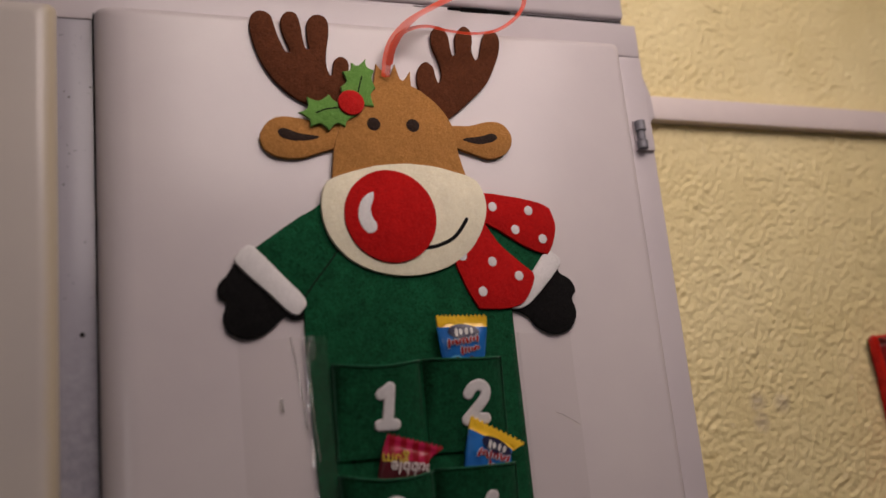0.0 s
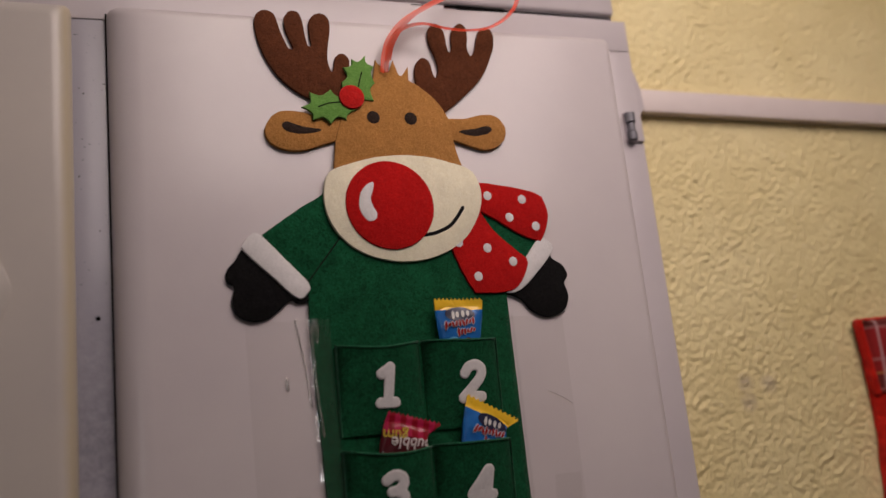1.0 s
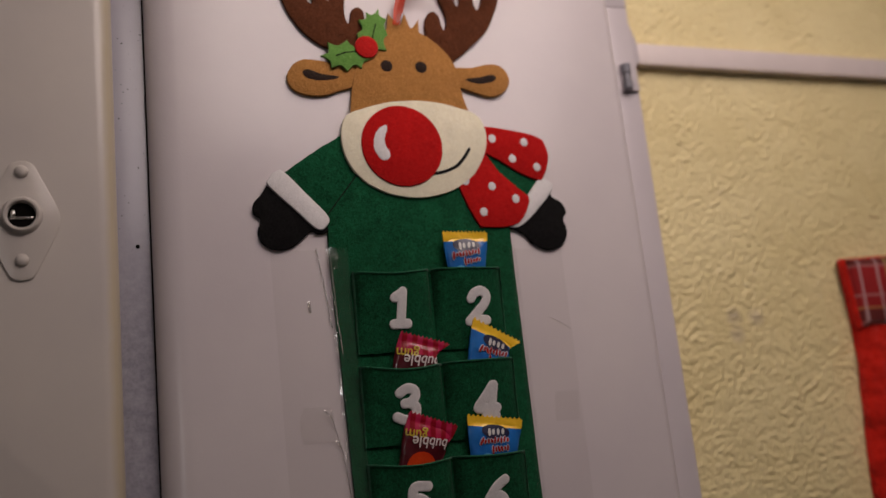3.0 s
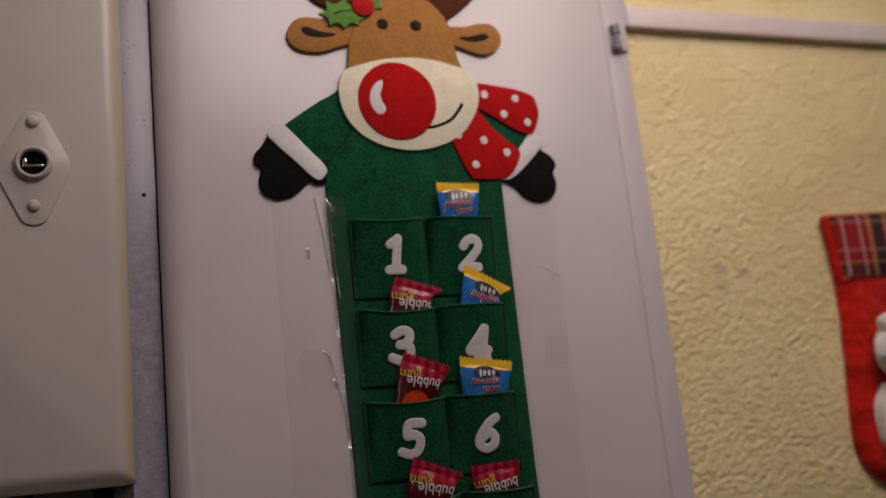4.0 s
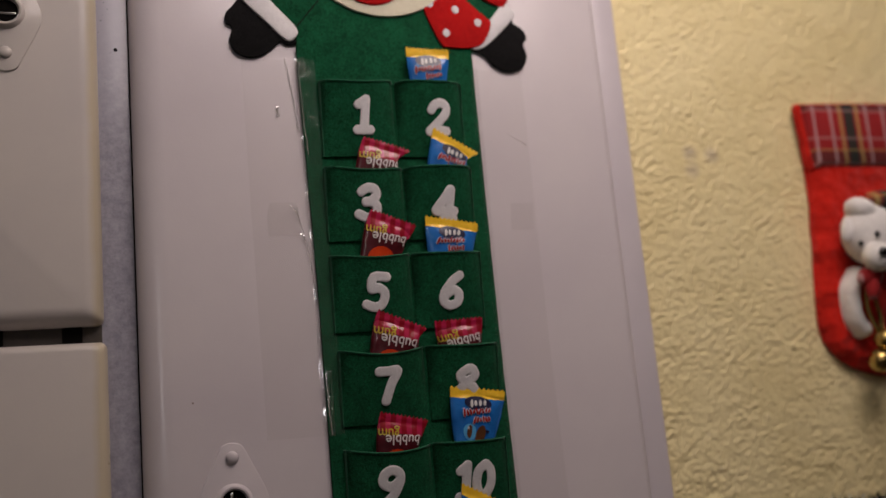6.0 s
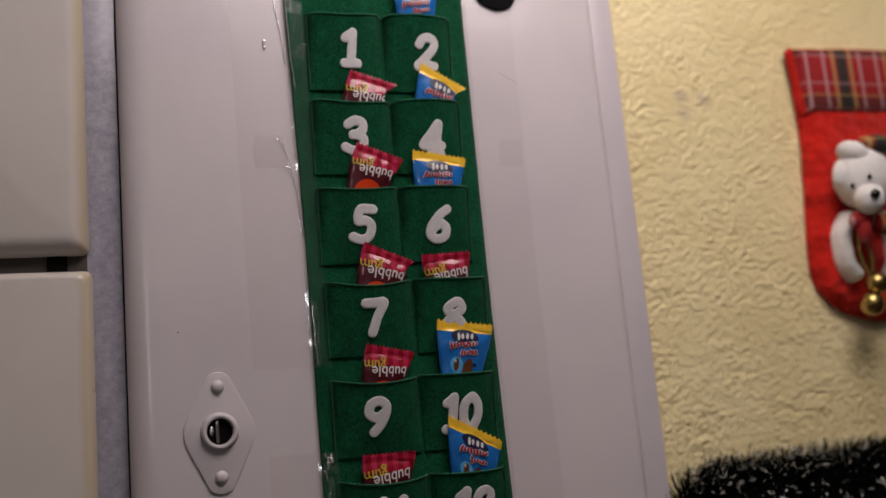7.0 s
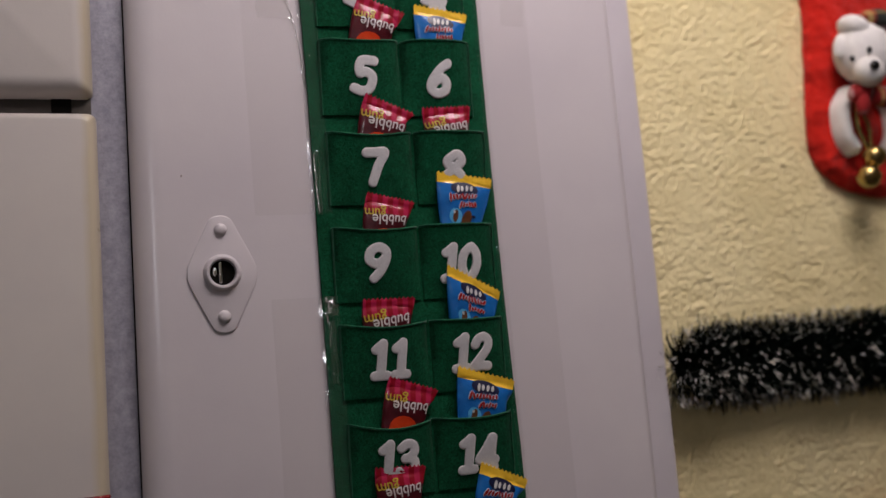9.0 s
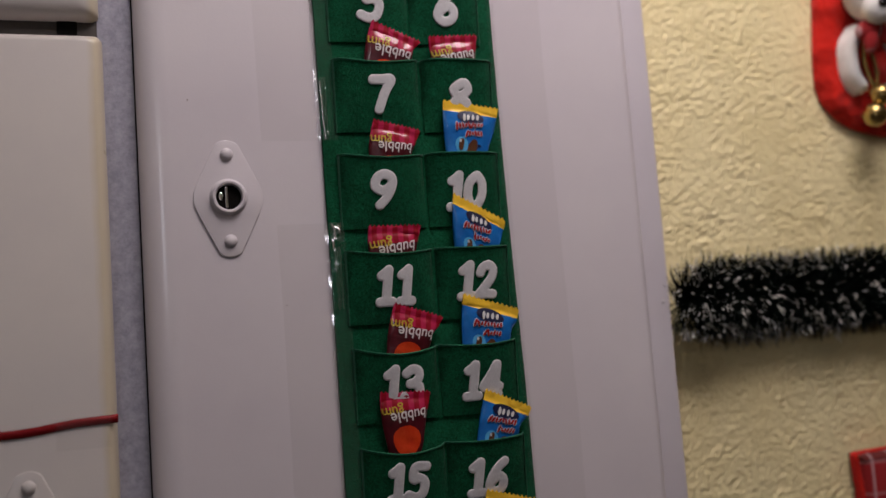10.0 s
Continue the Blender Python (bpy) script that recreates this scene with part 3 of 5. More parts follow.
# antlers, ears and head
flat("antler", [(-0.0640, 0.010), (-0.046, 0.018), (-0.0505, 0.036), (-0.0495, 0.048), (-0.0515, 0.0535), (-0.0565, 0.0555), (-0.0615, 0.0515), (-0.0632, 0.044), (-0.0650, 0.0385), (-0.0680, 0.046),
                (-0.0675, 0.058), (-0.0648, 0.073), (-0.0642, 0.085), (-0.0690, 0.0910), (-0.0770, 0.0902), (-0.0822, 0.082), (-0.0822, 0.069), (-0.0812, 0.0615), (-0.0842, 0.0612), (-0.0862, 0.072),
                (-0.0872, 0.081), (-0.0900, 0.0905), (-0.0970, 0.0922), (-0.1025, 0.086), (-0.1028, 0.076), (-0.0985, 0.063), (-0.0968, 0.0572), (-0.1008, 0.0582), (-0.1055, 0.069), (-0.1085, 0.080),
                (-0.1115, 0.0885), (-0.1190, 0.0915), (-0.1265, 0.0865), (-0.1278, 0.074), (-0.123, 0.054), (-0.115, 0.038), (-0.103, 0.024), (-0.087, 0.014)], -0.0008, -0.0040, ANTLER, label="dark brown felt antler", steps=3)
flat("antler", [(0.020, 0.014), (0.010, 0.027), (0.0078, 0.035), (0.0085, 0.046), (0.0128, 0.0535), (0.0180, 0.0555), (0.0230, 0.051), (0.0245, 0.042), (0.0270, 0.0372), (0.0300, 0.0462),
                (0.0278, 0.059), (0.0238, 0.070), (0.0240, 0.081), (0.0290, 0.0888), (0.0355, 0.0875), (0.0395, 0.080), (0.0402, 0.070), (0.0418, 0.0628), (0.0448, 0.0660), (0.0452, 0.077),
                (0.0482, 0.0855), (0.0540, 0.0908), (0.0600, 0.0875), (0.0612, 0.079), (0.0596, 0.069), (0.0620, 0.0602), (0.0662, 0.0645), (0.0692, 0.075), (0.0732, 0.0855), (0.0800, 0.0888),
                (0.0860, 0.0838), (0.0855, 0.071), (0.079, 0.055), (0.070, 0.039), (0.055, 0.024), (0.038, 0.010), (0.028, 0.004)], -0.0008, -0.0040, ANTLER, label="dark brown felt antler", steps=3)
ear = flat("ear", [(-0.058, -0.004), (-0.075, -0.004), (-0.088, 0.0), (-0.106, 0.002), (-0.117, -0.002), (-0.1242, -0.012), (-0.1242, -0.021), (-0.119, -0.028), (-0.108, -0.0322), (-0.093, -0.032), (-0.079, -0.0272),
                   (-0.062, -0.0205)], -0.0008, -0.0044, BROWN)
flat("inner_ear", [(-0.111, -0.0105), (-0.106, -0.0078), (-0.094, -0.0118), (-0.0785, -0.0138), (-0.085, -0.0170), (-0.098, -0.0182), (-0.108, -0.0158)], -0.0042, -0.00465, INK, ear, "dark brown felt inlay", edge=0.0002)
ear = flat("ear", [(0.028, -0.002), (0.050, 0.0), (0.066, 0.0042), (0.078, 0.0034), (0.0855, -0.004), (0.0865, -0.014), (0.080, -0.0235), (0.067, -0.0285), (0.052, -0.0252), (0.030, -0.0165)], -0.0008, -0.0044, BROWN)
flat("inner_ear", [(0.0430, -0.0132), (0.046, -0.0110), (0.059, -0.0092), (0.069, -0.0062), (0.0735, -0.0095), (0.069, -0.0135), (0.056, -0.0162)], -0.0042, -0.00465, INK, ear, "dark brown felt inlay", edge=0.0002)
flat("head", [(-0.072, -0.056), (-0.0695, -0.037), (-0.067, -0.022), (-0.061, -0.004), (-0.053, 0.010), (-0.041, 0.025), (-0.0305, 0.033), (-0.0275, 0.0500), (-0.0215, 0.0430), (-0.0165, 0.0390), (-0.0115, 0.0510),
              (-0.0080, 0.0385), (-0.0048, 0.0365), (0.0016, 0.0455), (0.0010, 0.0325), (0.010, 0.0275), (0.024, 0.015), (0.0335, -0.001), (0.0358, -0.018), (0.038, -0.032), (0.042, -0.047), (0.009, -0.068), (-0.048, -0.069)],
     -0.0030, -0.0060, BROWN, sharp=(0, 6, 7, 9, 10, 12, 13, 14, 20), label="tan felt face")
for cx in (-0.0338, -0.0008):
    part("eye", cutout(ellipse(cx, -0.0025, 0.0056, 0.0056, 28), -0.0058, -0.0063, 0.0002), INK, cal, "printed dark eye")
muzzle = flat("muzzle", [(-0.0755, -0.0515), (-0.0812, -0.068), (-0.0802, -0.086), (-0.073, -0.102), (-0.061, -0.1145), (-0.044, -0.1232), (-0.021, -0.1275), (0.002, -0.1255), (0.022, -0.1182), (0.038, -0.1068), (0.0495, -0.0905),
                         (0.0552, -0.074), (0.0542, -0.059), (0.047, -0.0475), (0.030, -0.0415), (0.011, -0.0372), (-0.0130, -0.0358), (-0.036, -0.0382), (-0.056, -0.0435)], -0.0040, -0.0074, CREAM, label="cream felt muzzle")
nose = part("nose", cutout(ellipse(-0.0268, -0.0797, 0.0375, 0.0378, 56, 0.3), -0.0070, -0.0092, 0.0007, None, 0.0001), RED, cal, "big round red felt nose")
flat("highlight", [(-0.0402, -0.0605), (-0.0460, -0.0630), (-0.0512, -0.0695), (-0.0535, -0.079), (-0.0520, -0.0870), (-0.0470, -0.0935), (-0.0410, -0.0925), (-0.0390, -0.0870), (-0.0420, -0.0810), (-0.0432, -0.0740), (-0.0405, -0.0665)],
     -0.0090, -0.0096, WHITE, nose, "white felt gleam", edge=0.0003)
part("smile", stroke(rounded([(-0.001, -0.1054), (0.0055, -0.1046), (0.012, -0.1030), (0.023, -0.0980), (0.031, -0.0900), (0.0368, -0.0818)], 5, False), 0.0016, -0.0072, 0.0006), BLACK, muzzle, "thin dark smile line")
leaf = flat("holly_leaf", [(-0.056, 0.012), (-0.0590, 0.0275), (-0.0535, 0.0325), (-0.0565, 0.0410), (-0.0500, 0.0425), (-0.0485, 0.0490), (-0.0430, 0.0470), (-0.0365, 0.0530), (-0.0360, 0.0465), (-0.0300, 0.0432), (-0.0325, 0.0360),
                           (-0.0300, 0.0280), (-0.0345, 0.0220), (-0.0325, 0.0120), (-0.0420, 0.0125)], -0.0055, -0.0078, LEAF, sharp=(1, 3, 5, 7, 9, 11, 13), label="leaf-green felt holly leaf")
part("vein", stroke([(-0.0408, 0.0372), (-0.0430, 0.031), (-0.0448, 0.0240)], 0.00055, -0.0077, 0.00035), BLACK, leaf)
leaf = flat("holly_leaf", [(-0.0945, 0.0040), (-0.0870, 0.0080), (-0.0868, 0.0175), (-0.0775, 0.0148), (-0.0690, 0.0205), (-0.0650, 0.0155), (-0.0590, 0.0125), (-0.0550, 0.0050), (-0.0475, 0.0035), (-0.0555, -0.0010), (-0.0575, -0.0065),
                           (-0.0640, -0.0035), (-0.0710, -0.0100), (-0.0765, -0.0045), (-0.0855, -0.0072), (-0.0862, -0.0005)], -0.0055, -0.0080, LEAF, sharp=(0, 2, 4, 8, 10, 12, 14), label="leaf-green felt holly leaf")
part("vein", stroke([(-0.0805, 0.0045), (-0.072, 0.0080), (-0.0600, 0.0098)], 0.0006, -0.0079, 0.00035), BLACK, leaf)
part("berry", cutout(ellipse(-0.0518, 0.0138, 0.0108, 0.0106, 36), -0.0075, -0.0100, 0.0008), BERRY, cal, "round red felt berry")

# scarf ends with white dots
ends = (([(0.0500, -0.0600), (0.0780, -0.0615), (0.1030, -0.0665), (0.1130, -0.0715), (0.1160, -0.0820), (0.1160, -0.0900), (0.1115, -0.1030), (0.1060, -0.1115), (0.0880, -0.1050), (0.0670, -0.0920), (0.0500, -0.0805)],
         -0.0036, -0.0060, (3, 7), ((0.0612, -0.0708), (0.0930, -0.0738), (0.0792, -0.0900), (0.1030, -0.0980))),
        ([(0.0500, -0.0830), (0.0545, -0.0885), (0.0635, -0.1020), (0.0790, -0.1170), (0.0905, -0.1260), (0.0902, -0.1335), (0.0800, -0.1500), (0.0640, -0.1555), (0.0400, -0.1550), (0.0340, -0.1440), (0.0280, -0.1300), (0.0240, -0.1150), (0.030, -0.100)],
         -0.0046, -0.0070, (4, 8), ((0.0552, -0.1170), (0.0772, -0.1290), (0.0442, -0.1412), (0.0300, -0.1120))))
for line, back, front, sharp, dots in ends:
    end = flat("scarf_end", line, back, front, RED, sharp=sharp, label="red felt scarf end with white dots")
    for dx, dz in dots:
        part("dot", cutout(ellipse(dx, dz, 0.0037, 0.0040, 22), front + 0.0004, front - 0.0003, 0.00015), WHITE, end)

# organza hanging loop
def ribbon(line, half, twist, bm=None):
    bm = bm or bmesh.new()
    pts = rounded(line, 8, False)
    rows = []
    for i, q in enumerate(pts):
        d = (pts[min(i + 1, len(pts) - 1)] - pts[max(i - 1, 0)]).normalized()
        side = d.cross(Vector((0, 1, 0))).normalized()
        a = twist(i / (len(pts) - 1))
        side = side * math.cos(a) + Vector((0, 1, 0)) * math.sin(a)
        w = half(i / (len(pts) - 1))
        rows.append([bm.verts.new(q + side * w * s + Vector((0, 0.0010 * math.cos(3.1 * s), 0))) for s in (-1, -0.5, 0, 0.5, 1)])
    for a, b in zip(rows, rows[1:]):
        for k in range(4):
            bm.faces.new((a[k], a[k + 1], b[k + 1], b[k]))
    return bm


loop = part("hanging_ribbon", ribbon([(-0.0215, -0.0088, 0.0375), (-0.0195, -0.012, 0.052), (-0.0130, -0.016, 0.068), (0.000, -0.020, 0.083), (0.018, -0.021, 0.0950), (0.039, -0.020, 0.1080), (0.068, -0.012, 0.135), (0.086, 0.010, 0.175)],
                     lambda s: 0.0034 + 0.0046 * math.sin(math.pi * min(1, s * 1.1)) ** 2, lambda s: 0.25 + 0.8 * math.sin(3.4 * s)), ORGANZA, cal, "red organza hanging ribbon")
part("ribbon_strand", ribbon([(-0.0180, -0.0100, 0.048), (-0.0140, -0.014, 0.063), (-0.006, -0.018, 0.0735), (0.012, -0.022, 0.0780), (0.032, -0.024, 0.0742), (0.053, -0.024, 0.0735), (0.075, -0.023, 0.0785), (0.095, -0.020, 0.0925), (0.109, -0.014, 0.112), (0.113, -0.004, 0.135), (0.104, 0.006, 0.160), (0.088, 0.012, 0.176)],
                     lambda s: 0.0030 - 0.0009 * min(1, s * 4), lambda s: 0.3 + 0.5 * s), ORGANZA, loop)

# pockets with felt numbers
ROWS_TOP = (-0.194, -0.275, -0.354, -0.4365, -0.520, -0.6025, -0.685, -0.767, -0.8490)
ROWS_END = (-0.2635, -0.3405, -0.4205, -0.500, -0.5835, -0.6645, -0.7465, -0.828, -0.910)
LEFT = ((-0.0825, -0.0145), (-0.0830, -0.0115), (-0.0830, -0.0110), (-0.0815, -0.0055), (-0.0820, -0.0065), (-0.0810, -0.0045), (-0.0795, -0.0065), (-0.0780, -0.0050), (-0.0780, -0.0050))
RIGHT = ((-0.0115, 0.0520), (-0.0095, 0.0545), (-0.0090, 0.0555), (-0.0025, 0.0630), (-0.0040, 0.0630), (-0.0010, 0.0650), (-0.0040, 0.0660), (-0.0030, 0.0670), (-0.0030, 0.0670))
DIGITS = {
    "0": [[(0.33, 0.95), (0.10, 0.75), (0.08, 0.35), (0.28, 0.06), (0.50, 0.10), (0.66, 0.40), (0.62, 0.75), (0.42, 0.95), (0.33, 0.95)]],
    "1": [[(0.18, 0.82), (0.40, 0.95), (0.42, 0.90), (0.42, 0.10)], [(0.20, 0.05), (0.64, 0.05)]],
    "2": [[(0.10, 0.74), (0.20, 0.90), (0.42, 0.96), (0.62, 0.84), (0.60, 0.62), (0.38, 0.36), (0.10, 0.08)], [(0.10, 0.07), (0.40, 0.10), (0.68, 0.08)]],
    "3": [[(0.10, 0.84), (0.30, 0.95), (0.54, 0.90), (0.60, 0.72), (0.45, 0.56), (0.28, 0.53)], [(0.40, 0.54), (0.64, 0.42), (0.62, 0.16), (0.36, 0.05), (0.06, 0.16)]],
    "4": [[(0.50, 0.95), (0.30, 0.65), (0.06, 0.32), (0.30, 0.29), (0.70, 0.29)], [(0.54, 0.95), (0.52, 0.50), (0.52, 0.06)], [(0.34, 0.06), (0.68, 0.06)]],
    "5": [[(0.66, 0.94), (0.24, 0.94), (0.20, 0.60), (0.42, 0.62), (0.64, 0.46), (0.58, 0.15), (0.34, 0.05), (0.06, 0.14)]],
    "6": [[(0.62, 0.95), (0.36, 0.76), (0.14, 0.44), (0.12, 0.20), (0.34, 0.05), (0.60, 0.14), (0.63, 0.38), (0.42, 0.52), (0.18, 0.36)]],
    "7": [[(0.08, 0.93), (0.36, 0.93), (0.68, 0.93), (0.50, 0.55), (0.36, 0.06)]],
    "8": [[(0.36, 0.96), (0.12, 0.78), (0.30, 0.55), (0.62, 0.34), (0.52, 0.08), (0.24, 0.06), (0.08, 0.26), (0.30, 0.52), (0.60, 0.74), (0.50, 0.94), (0.36, 0.96)]],
    "9": [[(0.60, 0.62), (0.36, 0.48), (0.10, 0.60), (0.12, 0.85), (0.36, 0.96), (0.60, 0.84), (0.62, 0.60), (0.48, 0.28), (0.28, 0.06)]],
}
CENTRES = ((-0.045, -0.228), (0.026, -0.229), (-0.046, -0.3085), (0.025, -0.3105), (-0.045, -0.388), (0.0235, -0.389), (-0.042, -0.469), (0.0305, -0.472), (-0.045, -0.552), (0.029, -0.5545),
           (-0.040, -0.634), (0.0325, -0.633), (-0.040, -0.717), (0.031, -0.7185), (-0.0415, -0.797), (0.029, -0.800), (-0.041, -0.881), (0.030, -0.882))


def pocket_y(xa, xb, za, zb, x, z):
    s, h = min(1, max(0, (x - xa) / (xb - xa))), min(1, max(0, (z - za) / (zb - za)))
    return -0.0062 - 0.0190 * (math.sin(math.pi * s) ** 0.42) * (0.06 + 0.94 * h ** 0.9)


def felt_digit(lines, rad, under, thick):
    """Cuts the union of round-ended strokes out of felt that lies on the surface under(x, z)."""
    pts = np.array([(q.x, q.y) for line in lines for q in line])
    a = np.array([(q.x, q.y) for line in lines for q in line[:-1]])
    b = np.array([(q.x, q.y) for line in lines for q in line[1:]])
    step = 0.00055
    lo, hi = pts.min(0) - rad - step, pts.max(0) + rad + step
    nx, nz = (np.ceil((hi - lo) / step)).astype(int)

    def nearest(x, z):
        q = np.array((x, z))
        d = b - a
        s = np.clip(((q - a) * d).sum(1) / np.maximum((d * d).sum(1), 1e-12), 0, 1)
        c = a + d * s[:, None]
        r = np.hypot(*(q - c).T)
        k = int(r.argmin())
        return r[k], c[k]

    cells = {(i, k) for i in range(nx) for k in range(nz) if nearest(lo[0] + (i + 0.5) * step, lo[1] + (k + 0.5) * step)[0] < rad}
    bm = bmesh.new()
    top, low = {}, {}
    for i, k in sorted({(i + di, k + dk) for i, k in cells for di in (0, 1) for dk in (0, 1)}):
        x, z = lo[0] + i * step, lo[1] + k * step
        r, c = nearest(x, z)
        edge = not all((i - di, k - dk) in cells for di in (0, 1) for dk in (0, 1))
        if edge:
            x, z = c + (np.array((x, z)) - c) / max(r, 1e-9) * rad
            low[i, k] = bm.verts.new((x, under(x, z), z))
            r = rad
        top[i, k] = bm.verts.new((x, under(x, z) - thick * (1 - 0.28 * min(1, r / rad) ** 9), z))
    for i, k in sorted(cells):
        ring = ((i, k), (i + 1, k), (i + 1, k + 1), (i, k + 1))
        bm.faces.new([top[v] for v in ring])
        for n, (di, dk) in enumerate(((0, -1), (1, 0), (0, 1), (-1, 0))):
            if (i + di, k + dk) not in cells:
                u, v = ring[n], ring[(n + 1) % 4]
                bm.faces.new((top[u], top[v], low[v], low[u]))
    return bm


for n in range(18):
    row = n // 2
    xa, xb = (LEFT if n % 2 == 0 else RIGHT)[row]
    zb, za = ROWS_TOP[row], ROWS_END[row]
    rnd = random.Random(40 + n)
    sag, lean = rnd.uniform(0.001, 0.004) + (0.002 if n % 2 == 0 else 0), rnd.uniform(-0.0015, 0.0015)
    bm, N, M = bmesh.new(), 16, 12
    grid = {}
    for side in (0, 1):
        for j in range(M + 1):
            for i in range(N + 1):
                s, h = i / N, j / M
                x = xa + (xb - xa) * s
                z = za + (zb - za) * h - sag * math.sin(math.pi * s) * h ** 3 + lean * (s - 0.5) * h
                y = pocket_y(xa, xb, za, zb, x, z) - 0.0006 * mnoise.noise(Vector((x * 55, z * 55, n)))
                if i in (0, N) or j == 0:
                    x += 0.0007 * mnoise.noise(Vector((z * 300, n, 1)))
                    z += 0.0006 * mnoise.noise(Vector((x * 300, n, 4)))
                if side:
                    y += 0.0020
                    z -= 0.0005 * h
                elif j == M:
                    z -= 0.0005
                grid[side, i, j] = bm.verts.new((x, y, z))
    for j in range(M):
        for i in range(N):
            for side in (0, 1):
                bm.faces.new([grid[side, a, b] for a, b in ((i, j), (i + 1, j), (i + 1, j + 1), (i, j + 1))])
    ring = [(i, 0) for i in range(N)] + [(N, j) for j in range(M)] + [(i, M) for i in range(N, 0, -1)] + [(0, j) for j in range(M, 0, -1)]
    for a, b in zip(ring, ring[1:] + ring[:1]):
        bm.faces.new((grid[0, a[0], a[1]], grid[0, b[0], b[1]], grid[1, b[0], b[1]], grid[1, a[0], a[1]]))
    pocket = part("pocket", bm, GREEN, cal)
    rim = [(xa + (xb - xa) * i / 16, zb - 0.0004 - sag * math.sin(math.pi * i / 16) + lean * (i / 16 - 0.5)) for i in range(17)]
    bm = stroke(rim, 0.0010, 0.0, 0.0014, None, 6)
    for v in bm.verts:
        v.co.y += pocket_y(xa, xb, za, zb, v.co.x, v.co.z) + 0.0002
    # the lit look of this cut edge is painted in lighter green
    part("cut_edge", bm, GREEN_EDGE, pocket, "fuzzy cut edge, lighter green for its rim highlight")
    bm = stroke([(xb - 0.0003, za + (zb - za) * i / 12) for i in range(13)] if n % 2 else [(xa + 0.0003, za + (zb - za) * i / 12) for i in range(13)], 0.0006, 0.0, 0.0010, None, 6)
    for v in bm.verts:
        v.co.y += pocket_y(xa, xb, za, zb, v.co.x, v.co.z)
    part("cut_edge", bm, GREEN_EDGE, pocket, "fuzzy cut edge, lighter green for its rim highlight")
    cx, cz = CENTRES[n][0] - 0.0008, CENTRES[n][1]
    text = str(n + 1)
    high, rad = 0.0282, 0.0041
    wide = 0.0235 if len(text) == 1 else 0.0200
    lines = []
    for k, ch in enumerate(text):
        ox = cx + (k - (len(text) - 1) / 2) * 0.0175
        lines += [rounded([(ox + (u - 0.38) * wide * 1.15 + (v - 0.5) * 0.002, cz + (v - 0.5) * high) for u, v in line], 4, False) for line in DIGITS[ch]]
    bm = felt_digit(lines, rad, lambda x, z: pocket_y(xa, xb, za, zb, x, z) + 0.0003, 0.0016)
    part("number", bm, WHITE, pocket, "white felt number " + text)

# ---------------------------------------------------------------- sweets in the pockets


def letters(text, width):
    """The text as flat triangles in x, z, centred and scaled to this width."""
    cu = bpy.data.curves.new("lettering", "FONT")
    cu.body, cu.resolution_u, cu.offset = text, 3, 0.010
    ob = bpy.data.objects.new("lettering", cu)
    me = ob.to_mesh()
    v = [Vector((q.co.x, q.co.y)) for q in me.vertices]
    f = [tuple(p.vertices) for p in me.polygons]
    ob.to_mesh_clear()
    bpy.data.objects.remove(ob)
    bpy.data.curves.remove(cu)
    lo, hi = (Vector((fn(q.x for q in v), fn(q.y for q in v))) for fn in (min, max))
    k = width / (hi.x - lo.x)
    return [(q - (lo + hi) / 2) * k for q in v], f


LETTERS = {w: letters(w, 1.0) for w in ("bubble", "gum")}


